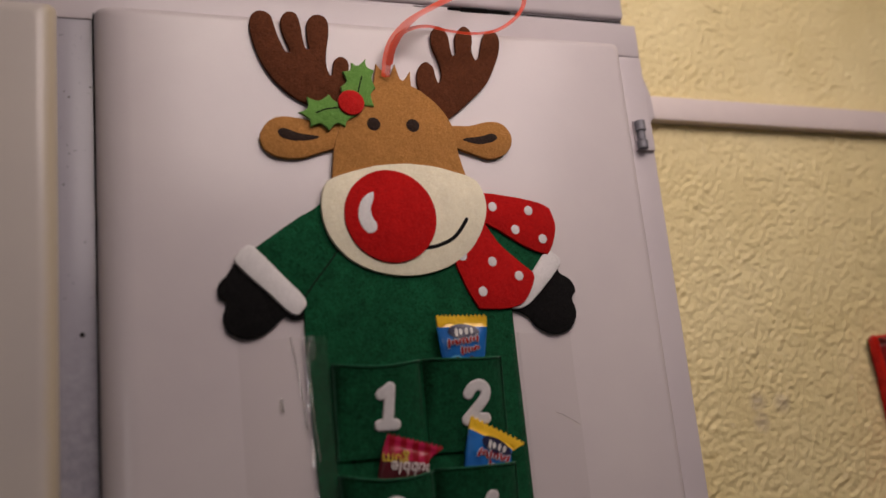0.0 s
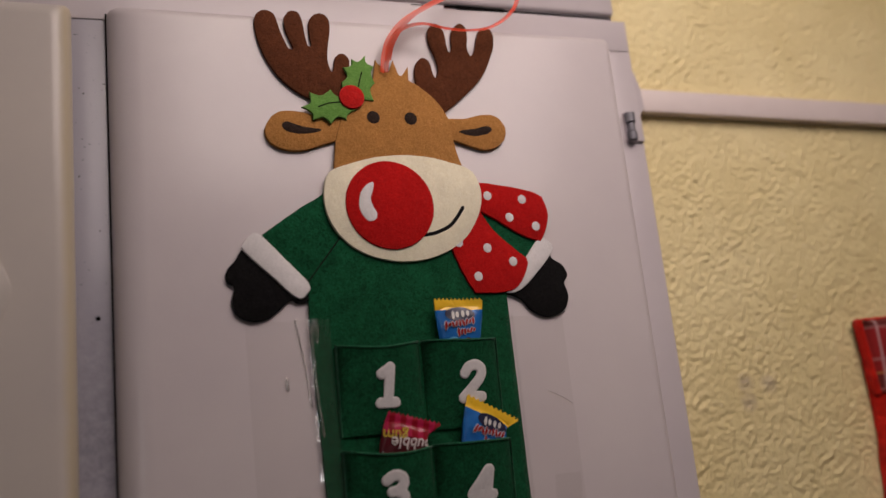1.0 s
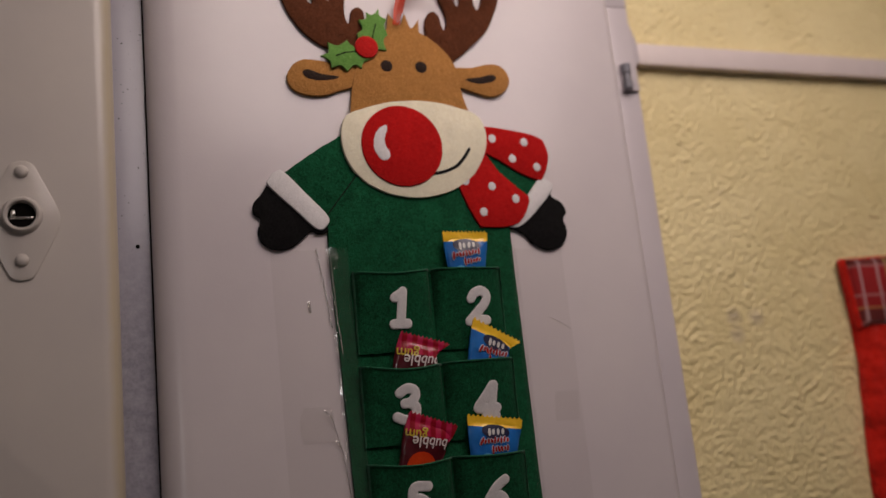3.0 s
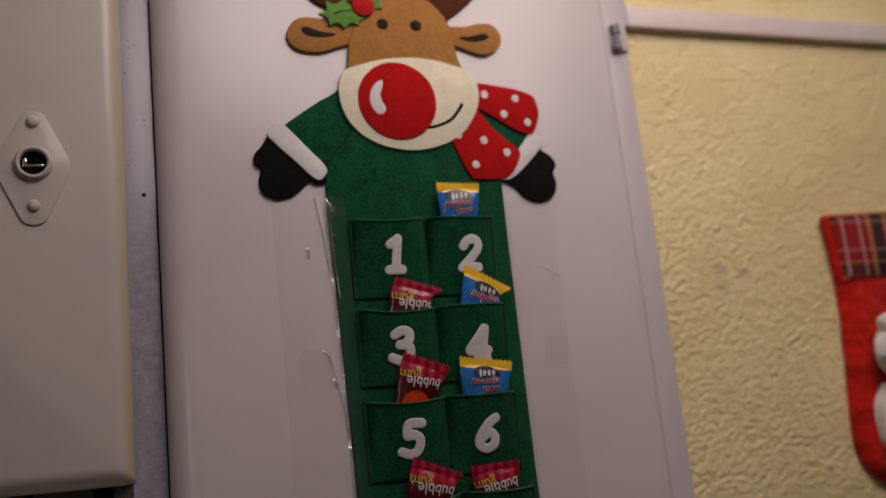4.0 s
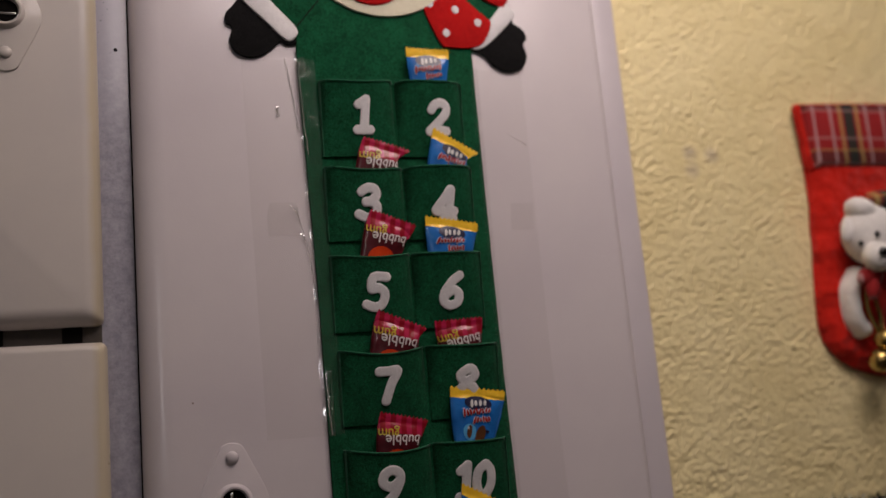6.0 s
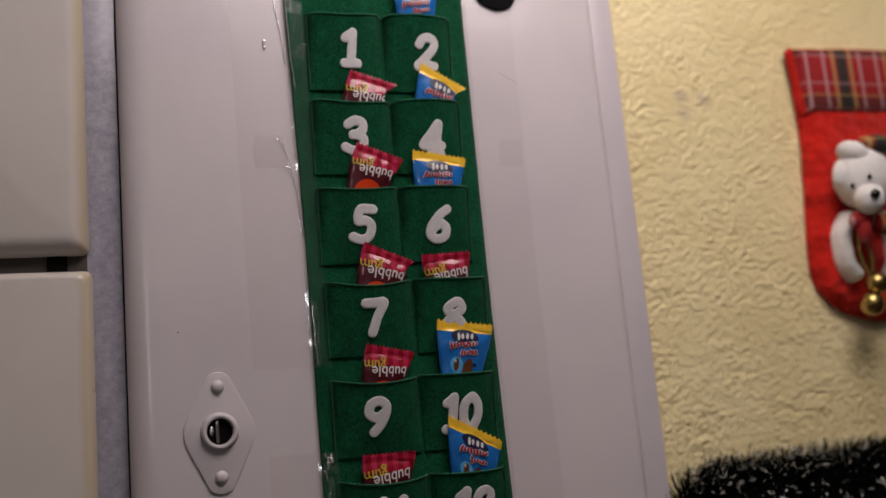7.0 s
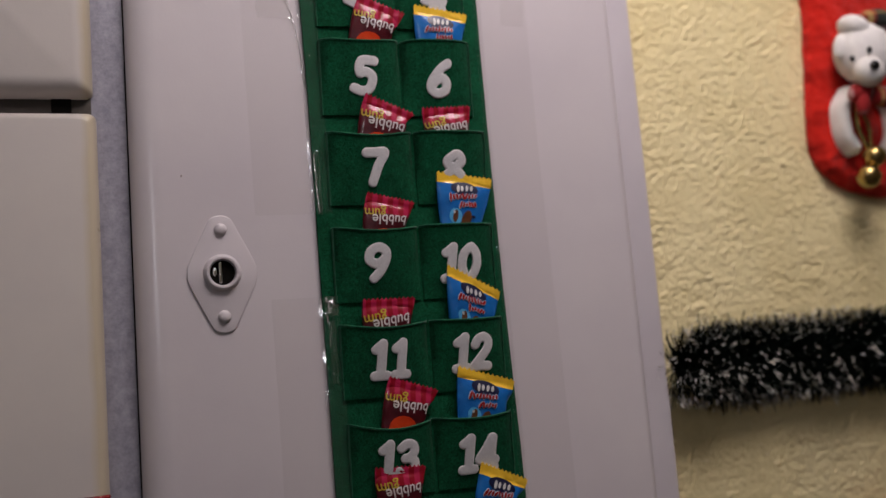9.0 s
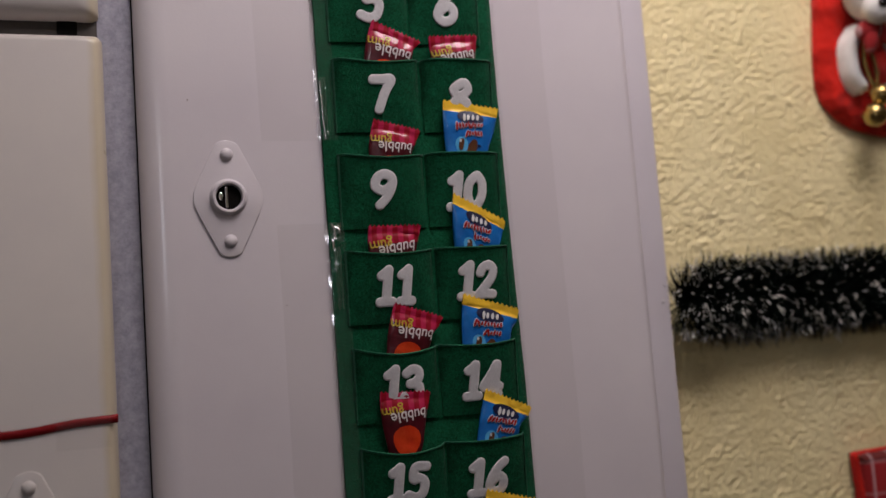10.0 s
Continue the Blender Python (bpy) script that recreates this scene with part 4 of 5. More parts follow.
def wrapper(n, left, right, length, kind):
    """A crimped pillow wrapper from its two upper corners; it stands in pocket n, its mouth leaning out."""
    (xl, zl), (xr, zr) = left, right
    wide = math.hypot(xr - xl, zr - zl)
    turn = math.atan2(zr - zl, xr - xl)
    centre = Vector(((xl + xr) / 2, -0.0155, (zl + zr) / 2 + 1.85))
    rnd = random.Random(900 + n)
    if kind == "gum":
        ob = thing("bubble_gum", centre, "red bubble gum wrapper upside down in a green felt pocket", "sweet", "sweets in the pockets")
    else:
        ob = thing("wrapped_sweet", centre, "blue and yellow crimped sweet wrapper standing in a felt pocket", "sweet", "sweets in the pockets")
    lean = math.atan2(0.0060, length)
    ob.rotation_euler = (lean, -turn * 0.45, 0)
    slope = math.tan(turn * 0.55)
    inside = (LEFT if n % 2 else RIGHT)[(n - 1) // 2]
    drift = (sum(inside) / 2 - centre.x + length * math.sin(-turn * 0.45)) * 0.75
    seal = 0.0075
    tilt, mouth = -turn * 0.45, ROWS_TOP[(n - 1) // 2]

    def surface(u, v, off=0.0):
        """u across, v down, in metres from the middle of the mouth."""
        s, h = u / (wide / 2), v / length
        narrow = 1 - 0.32 * (v / 0.048) ** 1.5 + (0.04 if s < 0 else -0.05) * math.sin(math.pi * min(1, h * 1.3)) * (kind == "gum")
        puff = 0.0044 * max(0.0, 1 - abs(s) ** 2.6) ** 0.6 * min(1, max(0, (v - seal * 0.8) / 0.013)) ** 0.7
        crease = 0.0006 * mnoise.noise(Vector((u * 140 + n * 3, v * 110, n)))
        crimp = 0.0003 * math.sin(v * 4200) if v < seal else 0
        x, z = u * narrow + drift * h, -v + u * slope * max(0.0, 1 - 0.45 * h)
        wx, wz = centre.x + x * math.cos(tilt) + z * math.sin(tilt), centre.z - 1.85 - x * math.sin(tilt) + z * math.cos(tilt)
        held = min(1, max(0, (mouth + 0.016 - wz) / 0.014))
        held = held * held * (3 - 2 * held)
        x -= held * (max(0, wx - inside[1] + 0.006) - max(0, inside[0] + 0.006 - wx))
        return Vector((x, -puff - crease - crimp - 0.0012 * s * math.sin(n) - off, z))

    def sheet(va, vb, rows, zig=False):
        bm = bmesh.new()
        cols = 36
        faces_of = {}
        for back in (0, 1):
            for j in range(rows + 1):
                for i in range(cols + 1):
                    u, v = wide * (i / cols - 0.5), va + (vb - va) * j / rows
                    p = surface(u, v)
                    if zig and j == 0:
                        p.z += 0.0013 * (1 if i % 3 == 1 else -0.3)
                    if back:
                        p.y = -p.y * (0.75) + 0.0005
                    faces_of[back, i, j] = bm.verts.new(p)
        for j in range(rows):
            for i in range(cols):
                for back in (0, 1):
                    bm.faces.new([faces_of[back, a, b] for a, b in ((i, j), (i + 1, j), (i + 1, j + 1), (i, j + 1))])
            for i in (0, cols):
                bm.faces.new((faces_of[0, i, j], faces_of[0, i, j + 1], faces_of[1, i, j + 1], faces_of[1, i, j]))
        for j in (0, rows):
            for i in range(cols):
                bm.faces.new((faces_of[0, i, j], faces_of[0, i + 1, j], faces_of[1, i + 1, j], faces_of[1, i, j]))
        return bm

    def patch(cu, cv, ru, rv, turned=0.0, off=0.0004, bm=None):
        bm = bm or bmesh.new()
        c, s = math.cos(turned), math.sin(turned)
        mid = bm.verts.new(surface(cu, cv, off))
        rings = []
        for f in (0.35, 0.7, 1.0):
            rings.append([bm.verts.new(surface(cu + f * (ru * math.cos(a) * c - rv * math.sin(a) * s), cv + f * (ru * math.cos(a) * s + rv * math.sin(a) * c), off))
                          for a in (2 * math.pi * k / 18 for k in range(18))])
        for k in range(18):
            bm.faces.new((mid, rings[0][k], rings[0][(k + 1) % 18]))
            for inner, outer in zip(rings, rings[1:]):
                bm.faces.new((inner[k], outer[k], outer[(k + 1) % 18], inner[(k + 1) % 18]))
        return bm

    def words(text, cu, cv, size, turned, off=0.0006):
        bm = bmesh.new()
        v, f = LETTERS[text]
        c, s = math.cos(turned), math.sin(turned)
        vs = [bm.verts.new(surface(cu + size * (q.x * c - q.y * s), cv - size * (q.x * s + q.y * c), off)) for q in v]
        for q in f:
            bm.faces.new([vs[i] for i in q])
        return bm

    if kind == "gum":
        band = 0.0145
        part("seal", sheet(0, band, 8, True), CRIMSON_FOIL, ob, "crimson striped crimped end")
        film = part("film", sheet(band, length, 14), MAROON_FOIL, ob, "dark maroon printed film")
        part("printed_ball", patch(0.001, 0.0400, wide * 0.36, 0.0130, 0, 0.0006), ORANGE_FOIL, film, "printed orange ball")
        part("lettering", words("gum", -wide * 0.27, 0.0132, wide * 0.44, math.pi + 0.13, 0.0006), YELLOW_PRINT, film, "yellow lettering: gum")
        part("lettering", words("bubble", wide * 0.06, 0.0192, wide * 0.76, math.pi + 0.13, 0.0007), PINK_PRINT, film, "white lettering: bubble")
    else:
        band = 0.0085
        part("seal", sheet(0, band, 6, True), YELLOW_FOIL, ob, "yellow crimped end")
        film = part("film", sheet(band, length, 14), BLUE_FOIL, ob, "glossy blue printed film")
        part("logo", patch(0.0, 0.0122, 0.0132, 0.0060, 0.05, 0.0007), NAVY_PRINT, film, "dark oval logo shape")
        for k, (du, hv) in enumerate(((-0.0058, 0.0030), (-0.0024, 0.0022), (0.0018, 0.0024), (0.0058, 0.0022))):
            part("logo_bar", patch(du * 1.1, 0.0126 - 0.0004 * k, 0.0014, hv * 1.15, 0.08, 0.0012), WHITE_PRINT, film)
        for first, count, v0, gap, tall in ((-0.0138, 9, 0.0208, 0.0031, 0.0027), (-0.0030, 6, 0.0268, 0.0030, 0.0025)):
            for k in range(count):
                u, v = first + gap * k, v0 - 0.0004 * k + rnd.uniform(-0.0004, 0.0004)
                h, a = tall * (1.45 if k == 0 else rnd.uniform(0.6, 1.2)), rnd.uniform(-0.55, 0.55)
                part("slogan_outline", patch(u, v, 0.0017, h + 0.0004, a, 0.0005 + 0.00004 * k), PALE_PRINT, film)
                part("slogan_bar", patch(u, v, 0.0011, h, a, 0.0010), RED_PRINT, film)
        for k in range(7):
            part("small_print", patch(-0.0090 + 0.0030 * k, 0.0176 - 0.0002 * k, 0.0009, rnd.uniform(0.0006, 0.0012), 0.2, 0.0005), NAVY_PRINT, film)
        part("printed_disc", patch(-0.0080, 0.0370, 0.0075, 0.0072, 0.2, 0.0003), SKY_PRINT, film)
        part("printed_shape", patch(-0.0085, 0.0365, 0.0030, 0.0056, 0.2, 0.0007), CAMEL_PRINT, film)
        part("printed_shape", patch(0.0045, 0.0405, 0.0058, 0.0100, 0.25, 0.0005), CAMEL_PRINT, film)
        part("printed_shape", patch(-0.0100, 0.0335, 0.0012, 0.0014, 0, 0.0011), WHITE_PRINT, film)
        part("printed_shape", patch(0.0128, 0.0360, 0.0024, 0.0012, 0.1, 0.0005), NAVY_PRINT, film)
    return ob


wrapper(2, (-0.0005, -0.1615), (0.0410, -0.1625), 0.046, "sweet")
wrapper(3, (-0.0465, -0.2475), (-0.0045, -0.2600), 0.045, "gum")
wrapper(4, (0.0200, -0.2395), (0.0630, -0.2625), 0.050, "sweet")
wrapper(5, (-0.0455, -0.3145), (-0.0050, -0.3290), 0.045, "gum")
wrapper(6, (0.0045, -0.3210), (0.0540, -0.3280), 0.048, "sweet")
wrapper(7, (-0.0455, -0.4035), (-0.0035, -0.4210), 0.045, "gum")
wrapper(8, (0.0045, -0.4160), (0.0490, -0.4140), 0.044, "gum")
wrapper(9, (-0.0505, -0.4905), (-0.0095, -0.5000), 0.045, "gum")
wrapper(10, (0.0135, -0.4735), (0.0645, -0.4805), 0.058, "sweet")
wrapper(11, (-0.0610, -0.5825), (-0.0150, -0.5825), 0.042, "gum")
wrapper(12, (0.0170, -0.5565), (0.0625, -0.5805), 0.056, "sweet")
wrapper(13, (-0.0425, -0.6480), (-0.0015, -0.6620), 0.052, "gum")
wrapper(14, (0.0190, -0.6440), (0.0690, -0.6595), 0.054, "sweet")
wrapper(15, (-0.0605, -0.7215), (-0.0175, -0.7235), 0.055, "gum")
wrapper(16, (0.0330, -0.7265), (0.0735, -0.7445), 0.052, "sweet")
wrapper(18, (0.0270, -0.8105), (0.0720, -0.8230), 0.052, "sweet")

# ---------------------------------------------------------------- clear tape over the calendar's edges


def tape(points, label, material=TAPE):
    """A strip of tape; points run down its two edges in x, z, with a y for each."""
    ob = thing("clear_tape", (0, 0, 1.85), label, "tape", "strips of tape")
    wide = len(points[0][1])
    for name, lo, hi, mat in (("film", 0, min(wide, 4), material), ("raised_edge", 3, min(wide, 5), TENT), ("overlap", 4, wide, OVERLAP)):
        if hi - lo < 2:
            continue
        bm = bmesh.new()
        rows = [[bm.verts.new((x, y, z)) for x, y in cols[lo:hi]] for z, cols in points]
        for a, b in zip(rows, rows[1:]):
            for k in range(len(a) - 1):
                bm.faces.new((a[k], a[k + 1], b[k + 1], b[k]))
        part(name, bm, mat, ob, {"overlap": "crinkled glossy film over the felt", "raised_edge": "milky raised edge of the film"}.get(name, ""))
    return ob


def edge_strip(side, z0, z1, steps, outer, inner, seed):
    rnd = random.Random(seed)
    rows = []
    for k in range(steps + 1):
        z = z0 + (z1 - z0) * k / steps
        edge = (-0.0995 + 0.0075 * min(1, max(0, (-0.17 - z) / 0.5))) if side < 0 else (0.0692 + 0.006 * min(1, max(0, (-0.45 - z) / 0.3)))
        w = rnd.uniform(-0.0009, 0.0009)
        cols = [(edge + side * outer, -0.0010), (edge + side * (outer * 0.5), -0.0011), (edge + side * 0.0046, -0.0014 - abs(w) * 0.5), (edge + side * 0.0030, -0.0043 + w * 0.5), (edge + side * 0.0004, -0.0053 + w),
                (edge - side * 0.003, -0.0062 - abs(w)), (edge - side * inner * 0.7, -0.0056 + w * 0.6), (edge - side * inner, -0.0054)]
        rows.append((z, cols))
    return rows


strip = tape(edge_strip(-1, -0.172, -0.506, 44, 0.050, 0.015, 1), "wide clear tape along the calendar's edge on the door")
def crease(owner, points, r, y, seed):
    rnd = random.Random(seed)
    line = [q + Vector((rnd.gauss(0, 0.00025), 0)) for q in rounded(points, 7, False)]
    part("crease", stroke(line, r * 1.5, y, r * 0.6, None, 8, 1.0), WRINKLE, owner, "raised crease that catches the light")


for k, (points, r, y) in enumerate((([(-0.1105, -0.171), (-0.1075, -0.190), (-0.1045, -0.214), (-0.1020, -0.239)], 0.0004, -0.0013),
                                    ([(-0.0995, -0.176), (-0.0988, -0.200), (-0.0975, -0.235), (-0.0955, -0.262)], 0.0003, -0.0060),
                                    ([(-0.1085, -0.308), (-0.1065, -0.318), (-0.1005, -0.345), (-0.0975, -0.372), (-0.0955, -0.395)], 0.0003, -0.0014),
                                    ([(-0.1200, -0.2170), (-0.1195, -0.2245)], 0.0009, -0.0012),
                                    ([(-0.0930, -0.455), (-0.0920, -0.480), (-0.0905, -0.505)], 0.0004, -0.0054))):
    crease(strip, points, r, y, k)
def crumple(owner, xa, xb, za, zb, y, seed):
    """A crumpled end of film that glints where its facets face a lamp."""
    bm, nx, nz = bmesh.new(), 10, 24
    g = [[bm.verts.new((xa + (xb - xa) * i / nx + 0.0008 * mnoise.noise(Vector((j * 0.7, seed, 1))),
                        y - 0.0020 * mnoise.noise(Vector((i * 0.30 + seed, j * 0.21, 2))) * math.sin(math.pi * (i + 0.5) / (nx + 1)),
                        za + (zb - za) * j / nz)) for i in range(nx + 1)] for j in range(nz + 1)]
    for a, b in zip(g, g[1:]):
        for i in range(nx):
            bm.faces.new((a[i], a[i + 1], b[i + 1], b[i]))
    part("crumple", bm, FOLD, owner, "crumpled glossy end of the film")


crumple(strip, -0.0930, -0.0885, -0.452, -0.507, -0.0072, 3)
crumple(strip, -0.0990, -0.0940, -0.171, -0.190, -0.0072, 5)
low_strip = tape(edge_strip(-1, -0.577, -0.955, 44, 0.042, 0.014, 2), "wide clear tape along the calendar's lower edge on the door")
for k, (points, r) in enumerate((([(-0.0900, -0.5785), (-0.0880, -0.5840), (-0.0885, -0.5900)], 0.0006), ([(-0.0850, -0.5800), (-0.0838, -0.5850)], 0.0006), ([(-0.0905, -0.5930), (-0.0895, -0.5990)], 0.0004), ([(-0.0890, -0.6100), (-0.0888, -0.6180)], 0.0002))):
    crease(low_strip, points, r, -0.0060, 20 + k)
crumple(low_strip, -0.0925, -0.0805, -0.577, -0.594, -0.0072, 8)
crumple(low_strip, -0.0895, -0.0840, -0.598, -0.650, -0.0072, 11)
right_strip = tape(edge_strip(1, -0.175, -0.955, 80, 0.050, 0.004, 3), "wide clear tape on the door beside the calendar")
crease(right_strip, [(0.0985, -0.2390), (0.108, -0.2435), (0.118, -0.2500)], 0.0002, -0.0012, 9)
square = tape([(-0.3040, [(-0.1310, -0.0016), (-0.1180, -0.0024), (-0.1075, -0.0018)]), (-0.3130, [(-0.1340, -0.0017), (-0.1200, -0.0027), (-0.1060, -0.0022)]),
               (-0.3240, [(-0.1345, -0.0017), (-0.1210, -0.0022), (-0.1062, -0.0026)]), (-0.3330, [(-0.1330, -0.0016), (-0.1200, -0.0018), (-0.1055, -0.0020)])], "small square of wrinkled clear tape on the door", SQUARE)
crease(square, [(-0.1135, -0.3075), (-0.1095, -0.3115), (-0.1075, -0.3165)], 0.00045, -0.0026, 11)
crease(square, [(-0.1060, -0.3325), (-0.1035, -0.3345), (-0.1030, -0.3370)], 0.0006, -0.0024, 12)
tape([(-0.306, [(0.094, -0.0016), (0.117, -0.0016)]), (-0.332, [(0.092, -0.0016), (0.115, -0.0016)])], "small square of clear tape on the door")


# ---------------------------------------------------------------- red ribbon on the lower door
band = thing("red_ribbon", (0, 0, 0), "thin shiny red ribbon taped across the lower door", "ribbon")
bm = bmesh.new()
rows = []
for k in range(61):
    x = -0.735 + 0.4680 * k / 60
    z = 1.1263 + 0.08 * (x + 0.2675) + 0.0006 * math.sin(k * 0.7)
    rows.append([bm.verts.new((x, -0.0006 - d, z + h)) for h, d in ((-0.0034, 0), (-0.0020, 0.0012), (0.0, 0.0018), (0.0020, 0.0012), (0.0034, 0))])
for a, b in zip(rows, rows[1:]):
    for k in range(4):
        bm.faces.new((a[k], a[k + 1], b[k + 1], b[k]))
part("strip", bm, plain("red_satin", (0.20, 0.004, 0.007), 0.25, 0.4, 500, 0.5), band)
tape([(-0.7215, [(-0.312, -0.0030), (-0.272, -0.0030)]), (-0.7455, [(-0.313, -0.0026), (-0.2725, -0.0026)])], "short clear tape holding the red ribbon")

# ---------------------------------------------------------------- stockings on the wall


def stocking(shift, bear):
    ob = thing("christmas_stocking", (0.479 + shift[0], 0.050, 1.664 + shift[1]),
               "red velvet christmas stocking with a tartan cuff and plush bear" if bear else "red velvet christmas stocking with a tartan cuff", "stocking", "stockings on the wall")
    line = rounded([(0.003, -0.040), (0.075, -0.038), (0.148, -0.036), (0.153, -0.12), (0.165, -0.19), (0.205, -0.245), (0.208, -0.285), (0.18, -0.308), (0.130, -0.310), (0.085, -0.308), (0.050, -0.303), (0.026, -0.295), (0.004, -0.279), (-0.007, -0.258),
                    (-0.0085, -0.230), (-0.002, -0.165), (0.004, -0.10)], 5, True, (0, 2))
    bm = bmesh.new()
    rings = []
    for d, y in ((0, 0.004), (0, 0.001), (0.0015, -0.003), (0.005, -0.007), (0.011, -0.0105), (0.018, -0.0125)):
        rings.append([bm.verts.new((q.x, y - 0.002 * mnoise.noise(Vector((q.x * 40, q.y * 40, 1))), q.y)) for q in inset(line, d)])
    for a, b in zip(rings, rings[1:]):
        for i in range(len(a)):
            j = (i + 1) % len(a)
            bm.faces.new((a[i], a[j], b[j], b[i]))
    fill(bm, rings[0])
    for v in rings[-1]:
        v.co.y = -0.0125
    fill(bm, rings[-1])
    part("sock", bm, VELVET, ob, "soft red velvet foot and leg")
    cuff_line = rounded([(0.000, 0.0), (0.075, 0.003), (0.150, 0.004), (0.152, -0.035), (0.150, -0.073), (0.075, -0.0745), (0.007, -0.0745), (0.003, -0.035)], 5, True, (0, 2, 4, 6))
    bm = bmesh.new()
    rings = [[bm.verts.new((q.x, y, q.y)) for q in inset(cuff_line, d)] for d, y in ((0, 0.004), (0, -0.004), (0.001, -0.010), (0.0025, -0.0135), (0.0045, -0.0155), (0.007, -0.0168))]
    for a, b in zip(rings, rings[1:]):
        for i in range(len(a)):
            bm.faces.new((a[i], a[(i + 1) % len(a)], b[(i + 1) % len(b)], b[i]))
    fill(bm, rings[0])
    fill(bm, rings[-1])
    part("cuff", bm, PLAID, ob, "red tartan cuff")
    part("cuff_trim", stroke([(0.001, -0.002), (0.004, -0.035), (0.0075, -0.073)], 0.0042, -0.0015, 0.0085), VELVET, ob)
    part("cuff_trim", stroke([(0.003, 0.000), (0.075, 0.0030), (0.149, 0.0040)], 0.002, -0.0015, 0.0065), VELVET, ob)
    if bear:
        bm = blob(0.048, -0.034, -0.155, 0.035, 0.026, 0.035, seg=28)
        blob(0.030, -0.058, -0.184, 0.0165, 0.015, 0.0165, bm, seg=20)
        blob(0.014, -0.038, -0.151, 0.0075, 0.006, 0.0150, bm, 0.3, 16)
        blob(0.080, -0.034, -0.129, 0.012, 0.006, 0.0120, bm, -0.3, 16)
        blob(0.034, -0.040, -0.130, 0.019, 0.016, 0.013, bm, 0.5, 16)
        for sx in (1, -1):
            mid = 0.054
            stroke(rounded([(mid - sx * 0.022, -0.196), (mid - sx * 0.0335, -0.214), (mid - sx * 0.034, -0.242), (mid - sx * 0.026, -0.257)], 5, False), 0.0088, -0.0105, 0.022, bm, 12, 0.8)
        blob(0.0250, -0.0725, -0.1815, 0.0058, 0.004, 0.0050, bm, 0, 12, 1)
        for ex, ey, ez in ((0.0150, -0.0535, -0.1690), (0.0335, -0.0590, -0.1600)):
            blob(ex, ey, ez, 0.0030, 0.0026, 0.0034, bm, 0, 10, 1)
        for v in bm.verts:
            v.co += Vector((mnoise.noise(v.co * 260), mnoise.noise(v.co * 260 + Vector((9, 0, 0))), mnoise.noise(v.co * 260 + Vector((0, 7, 0))))) * 0.0006
        part("plush_bear", bm, [FUR, plain("black_bead", (0.01, 0.01, 0.012), 0.2)], ob, "white plush bear with black nose and eyes")
        part("bear_hat", blob(0.066, -0.040, -0.123, 0.024, 0.020, 0.014, None, 0.25, 20), PLAID, ob, "tartan hat")
        bm = blob(0.028, -0.046, -0.202, 0.018, 0.010, 0.012, None, -0.35, 18)
        blob(0.054, -0.046, -0.208, 0.020, 0.009, 0.011, bm, 0.1, 18)
        blob(0.024, -0.050, -0.216, 0.008, 0.007, 0.014, bm, 0.2, 18)
        part("bear_scarf", bm, PLAID, ob, "red tartan scarf")
        for bx, bz, r in ((0.0420, -0.2700, 0.0122), (0.0315, -0.2915, 0.0130)):
            bell = part("bell", blob(bx, -0.036, bz, r, r, r * 0.97, seg=24), GOLD, ob, "shiny gold bell")
            part("bell_band", lathe([(r * 1.02, -0.0005), (r * 1.07, 0.0), (r * 1.02, 0.0008)], 0, 0, 28), GOLD, bell).matrix_local = pose(bx, -0.036, bz, 90, 0, 0)
        part("cord", stroke(rounded([(0.030, -0.212), (0.028, -0.235), (0.037, -0.260)], 5, False), 0.0016, -0.032, 0.004), GOLD, ob, "gold cord")
        part("cord", stroke(rounded([(0.036, -0.215), (0.043, -0.238), (0.042, -0.262)], 5, False), 0.0014, -0.031, 0.004), GOLD, ob, "gold cord")
    return ob


stocking((-0.005, 0.001), True)
stocking((-0.023, -0.642), False)

# ---------------------------------------------------------------- tinsel garland
garland = thing("tinsel_garland", (0.259, 0.043, 1.1895), "dark green tinsel garland with silver tips hung along the wall", "garland")


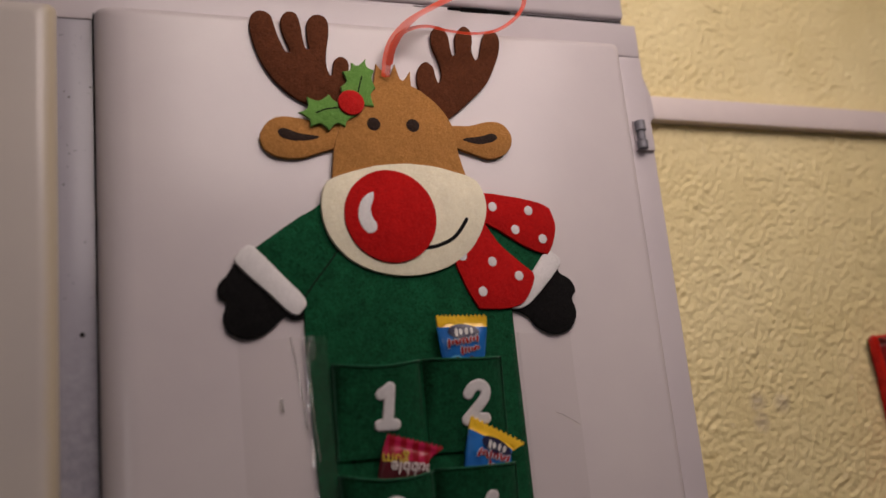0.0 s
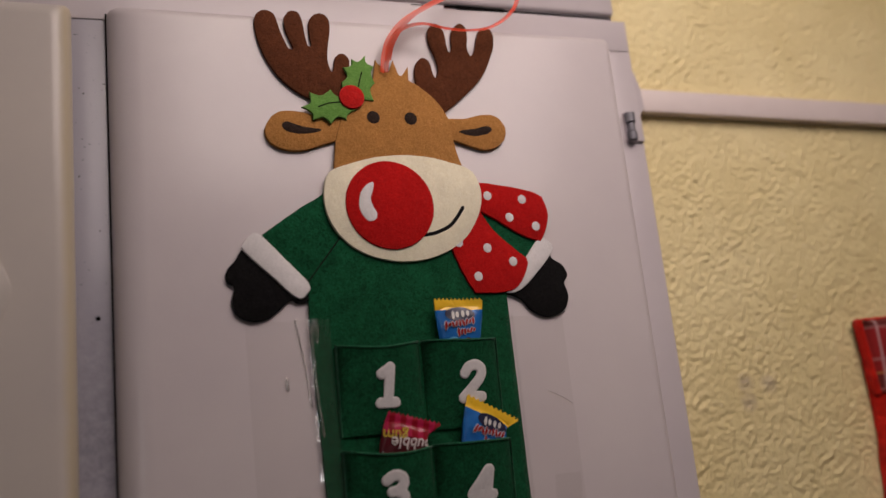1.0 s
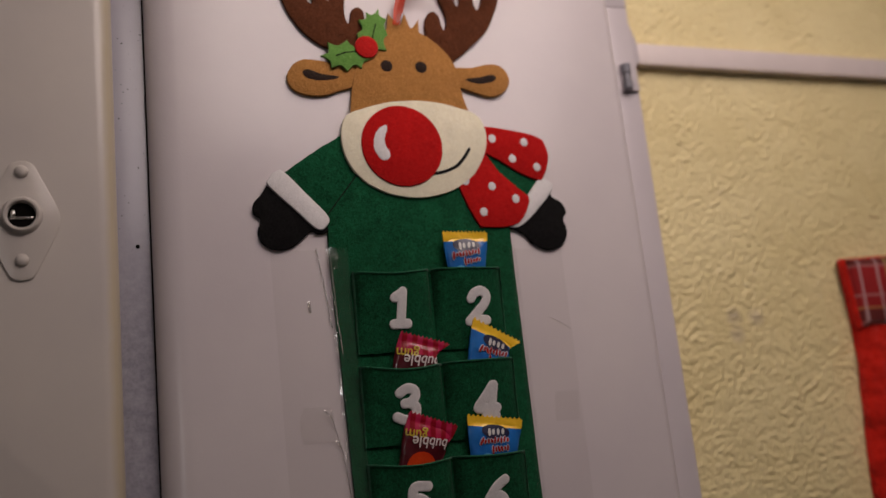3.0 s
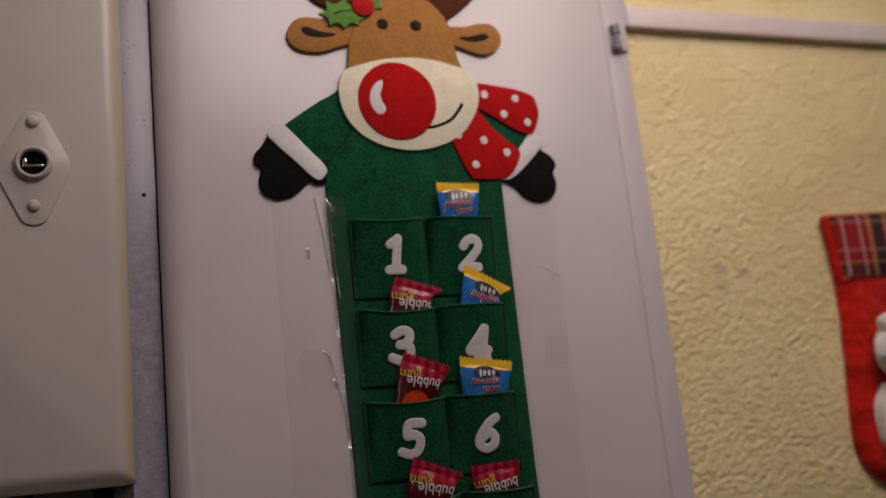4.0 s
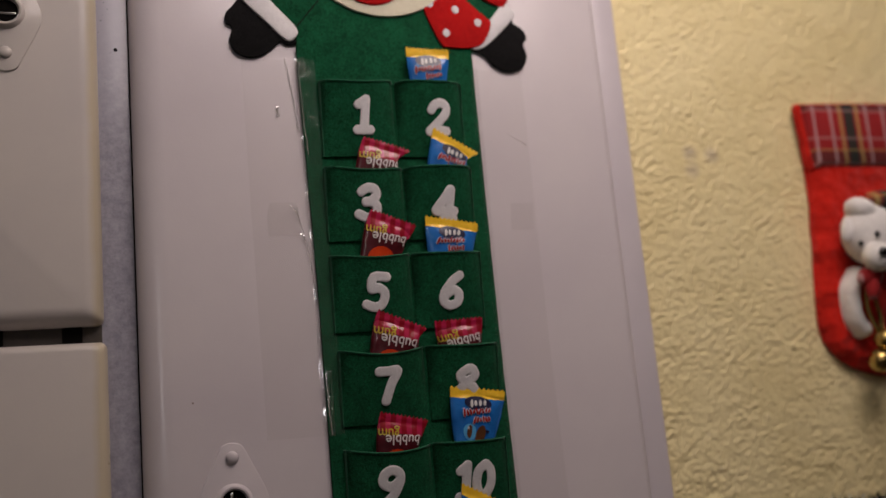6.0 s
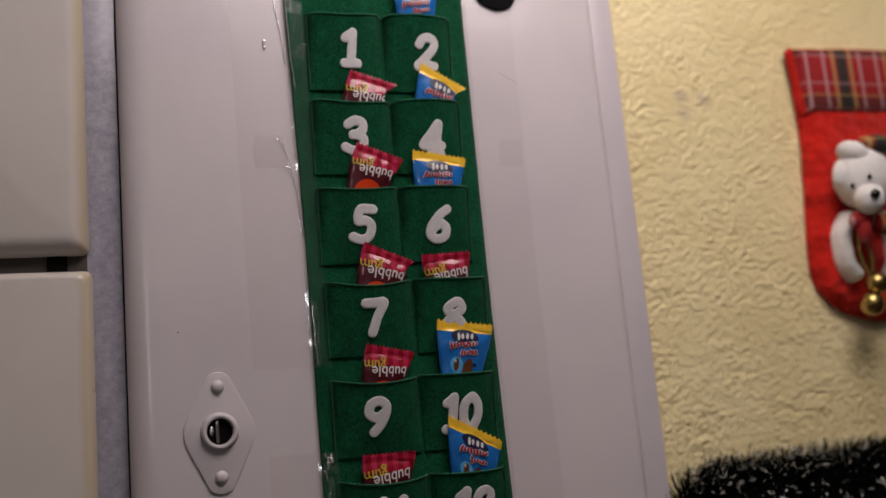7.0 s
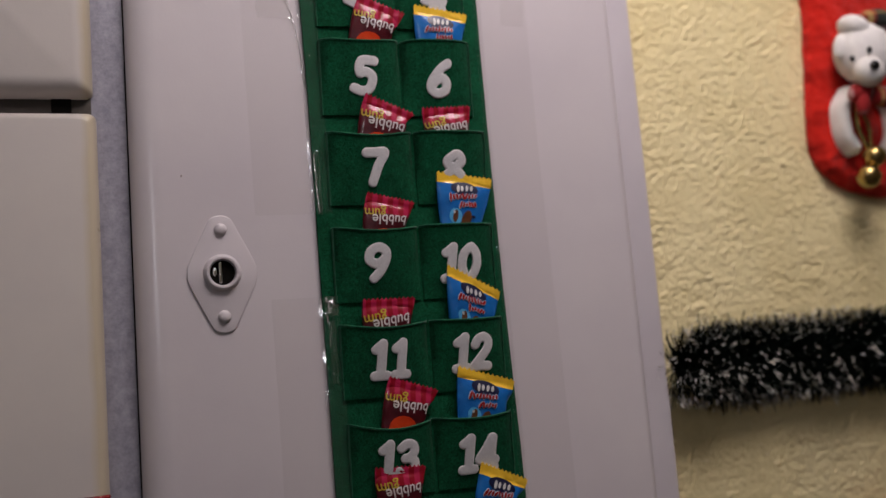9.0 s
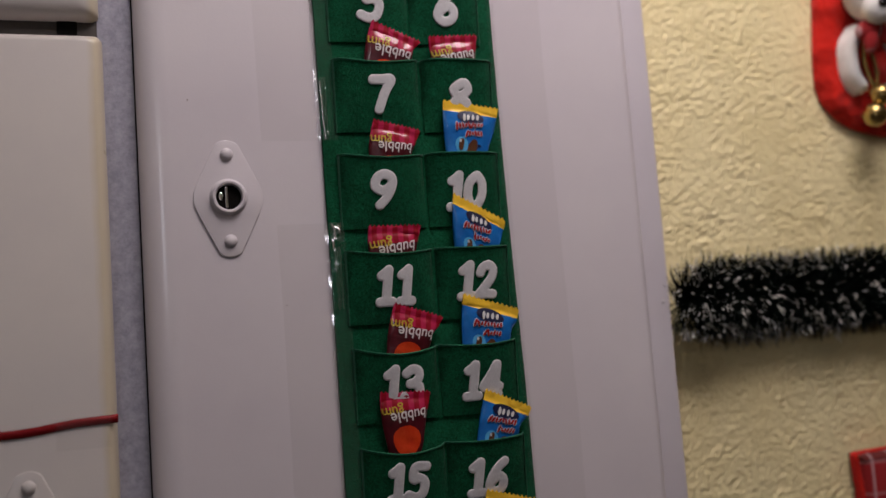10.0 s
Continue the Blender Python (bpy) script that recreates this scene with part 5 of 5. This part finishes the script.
def tinsel_line(s):
    return Vector((0.006 + 0.62 * s, 0.0, 0.0035 * math.sin(3 * s) + 0.001 * math.sin(40 * s)))


part("core", stroke([(tinsel_line(k / 40).x, tinsel_line(k / 40).z) for k in range(41)], 0.0035, 0.002, 0.006), TINSEL, garland)


def needles(count, seed, long, width, bias):
    rnd = random.Random(seed)
    verts, faces = [], []
    for _ in range(count):
        s = rnd.random()
        while bias > 0.5 and (s > 0.36 and rnd.random() > 0.06 or mnoise.noise(Vector((s * 45, rnd.random() * 0.2, 3))) < rnd.uniform(-0.45, 0.25)):
            s = rnd.random()
        base = tinsel_line(s)
        a = rnd.uniform(0, 2 * math.pi)
        skew = rnd.gauss(0, 0.35) - (1.2 * max(0, 0.02 - s) / 0.02) * rnd.random()
        d = Vector((skew, -math.sin(a) * 0.42 if math.sin(a) > 0 else -math.sin(a) * 0.2, math.cos(a)))
        if s < 0.05:        # the end fans out over the cabinet's edge
            d.y = -abs(d.y) - 0.45
        d.normalize()
        length = long * rnd.uniform(0.72, 1.08)
        side = d.cross(Vector((rnd.gauss(0, 1), rnd.gauss(0, 1), rnd.gauss(0, 1)))).normalized() * width
        start = base + d * length * bias
        bend = Vector((rnd.gauss(0, 1), rnd.gauss(0, 1), rnd.gauss(0, 1) - 0.5)) * 0.0022
        k = len(verts)
        mid = base + d * length * (0.5 + bias / 2) + bend * 0.3
        tip = base + d * length + bend
        verts += [start - side, start + side, mid + side, mid - side, tip + side * 0.7, tip - side * 0.7]
        faces += [(k, k + 1, k + 2, k + 3), (k + 3, k + 2, k + 4, k + 5)]
    me = bpy.data.meshes.new("strands")
    me.from_pydata(verts, [], faces)
    return me


for name, me, mat, label in (("dark_tinsel", needles(17000, 5, 0.0445, 0.00045, 0.05), TINSEL, "dark green tinsel strands"), ("silver_tinsel", needles(2000, 6, 0.0455, 0.00036, 0.90), SILVER, "silver tinsel tips")):
    me.materials.append(mat)
    ob = new(name, me)
    ob.parent = garland
    tagged(ob, label, kind="stuff")
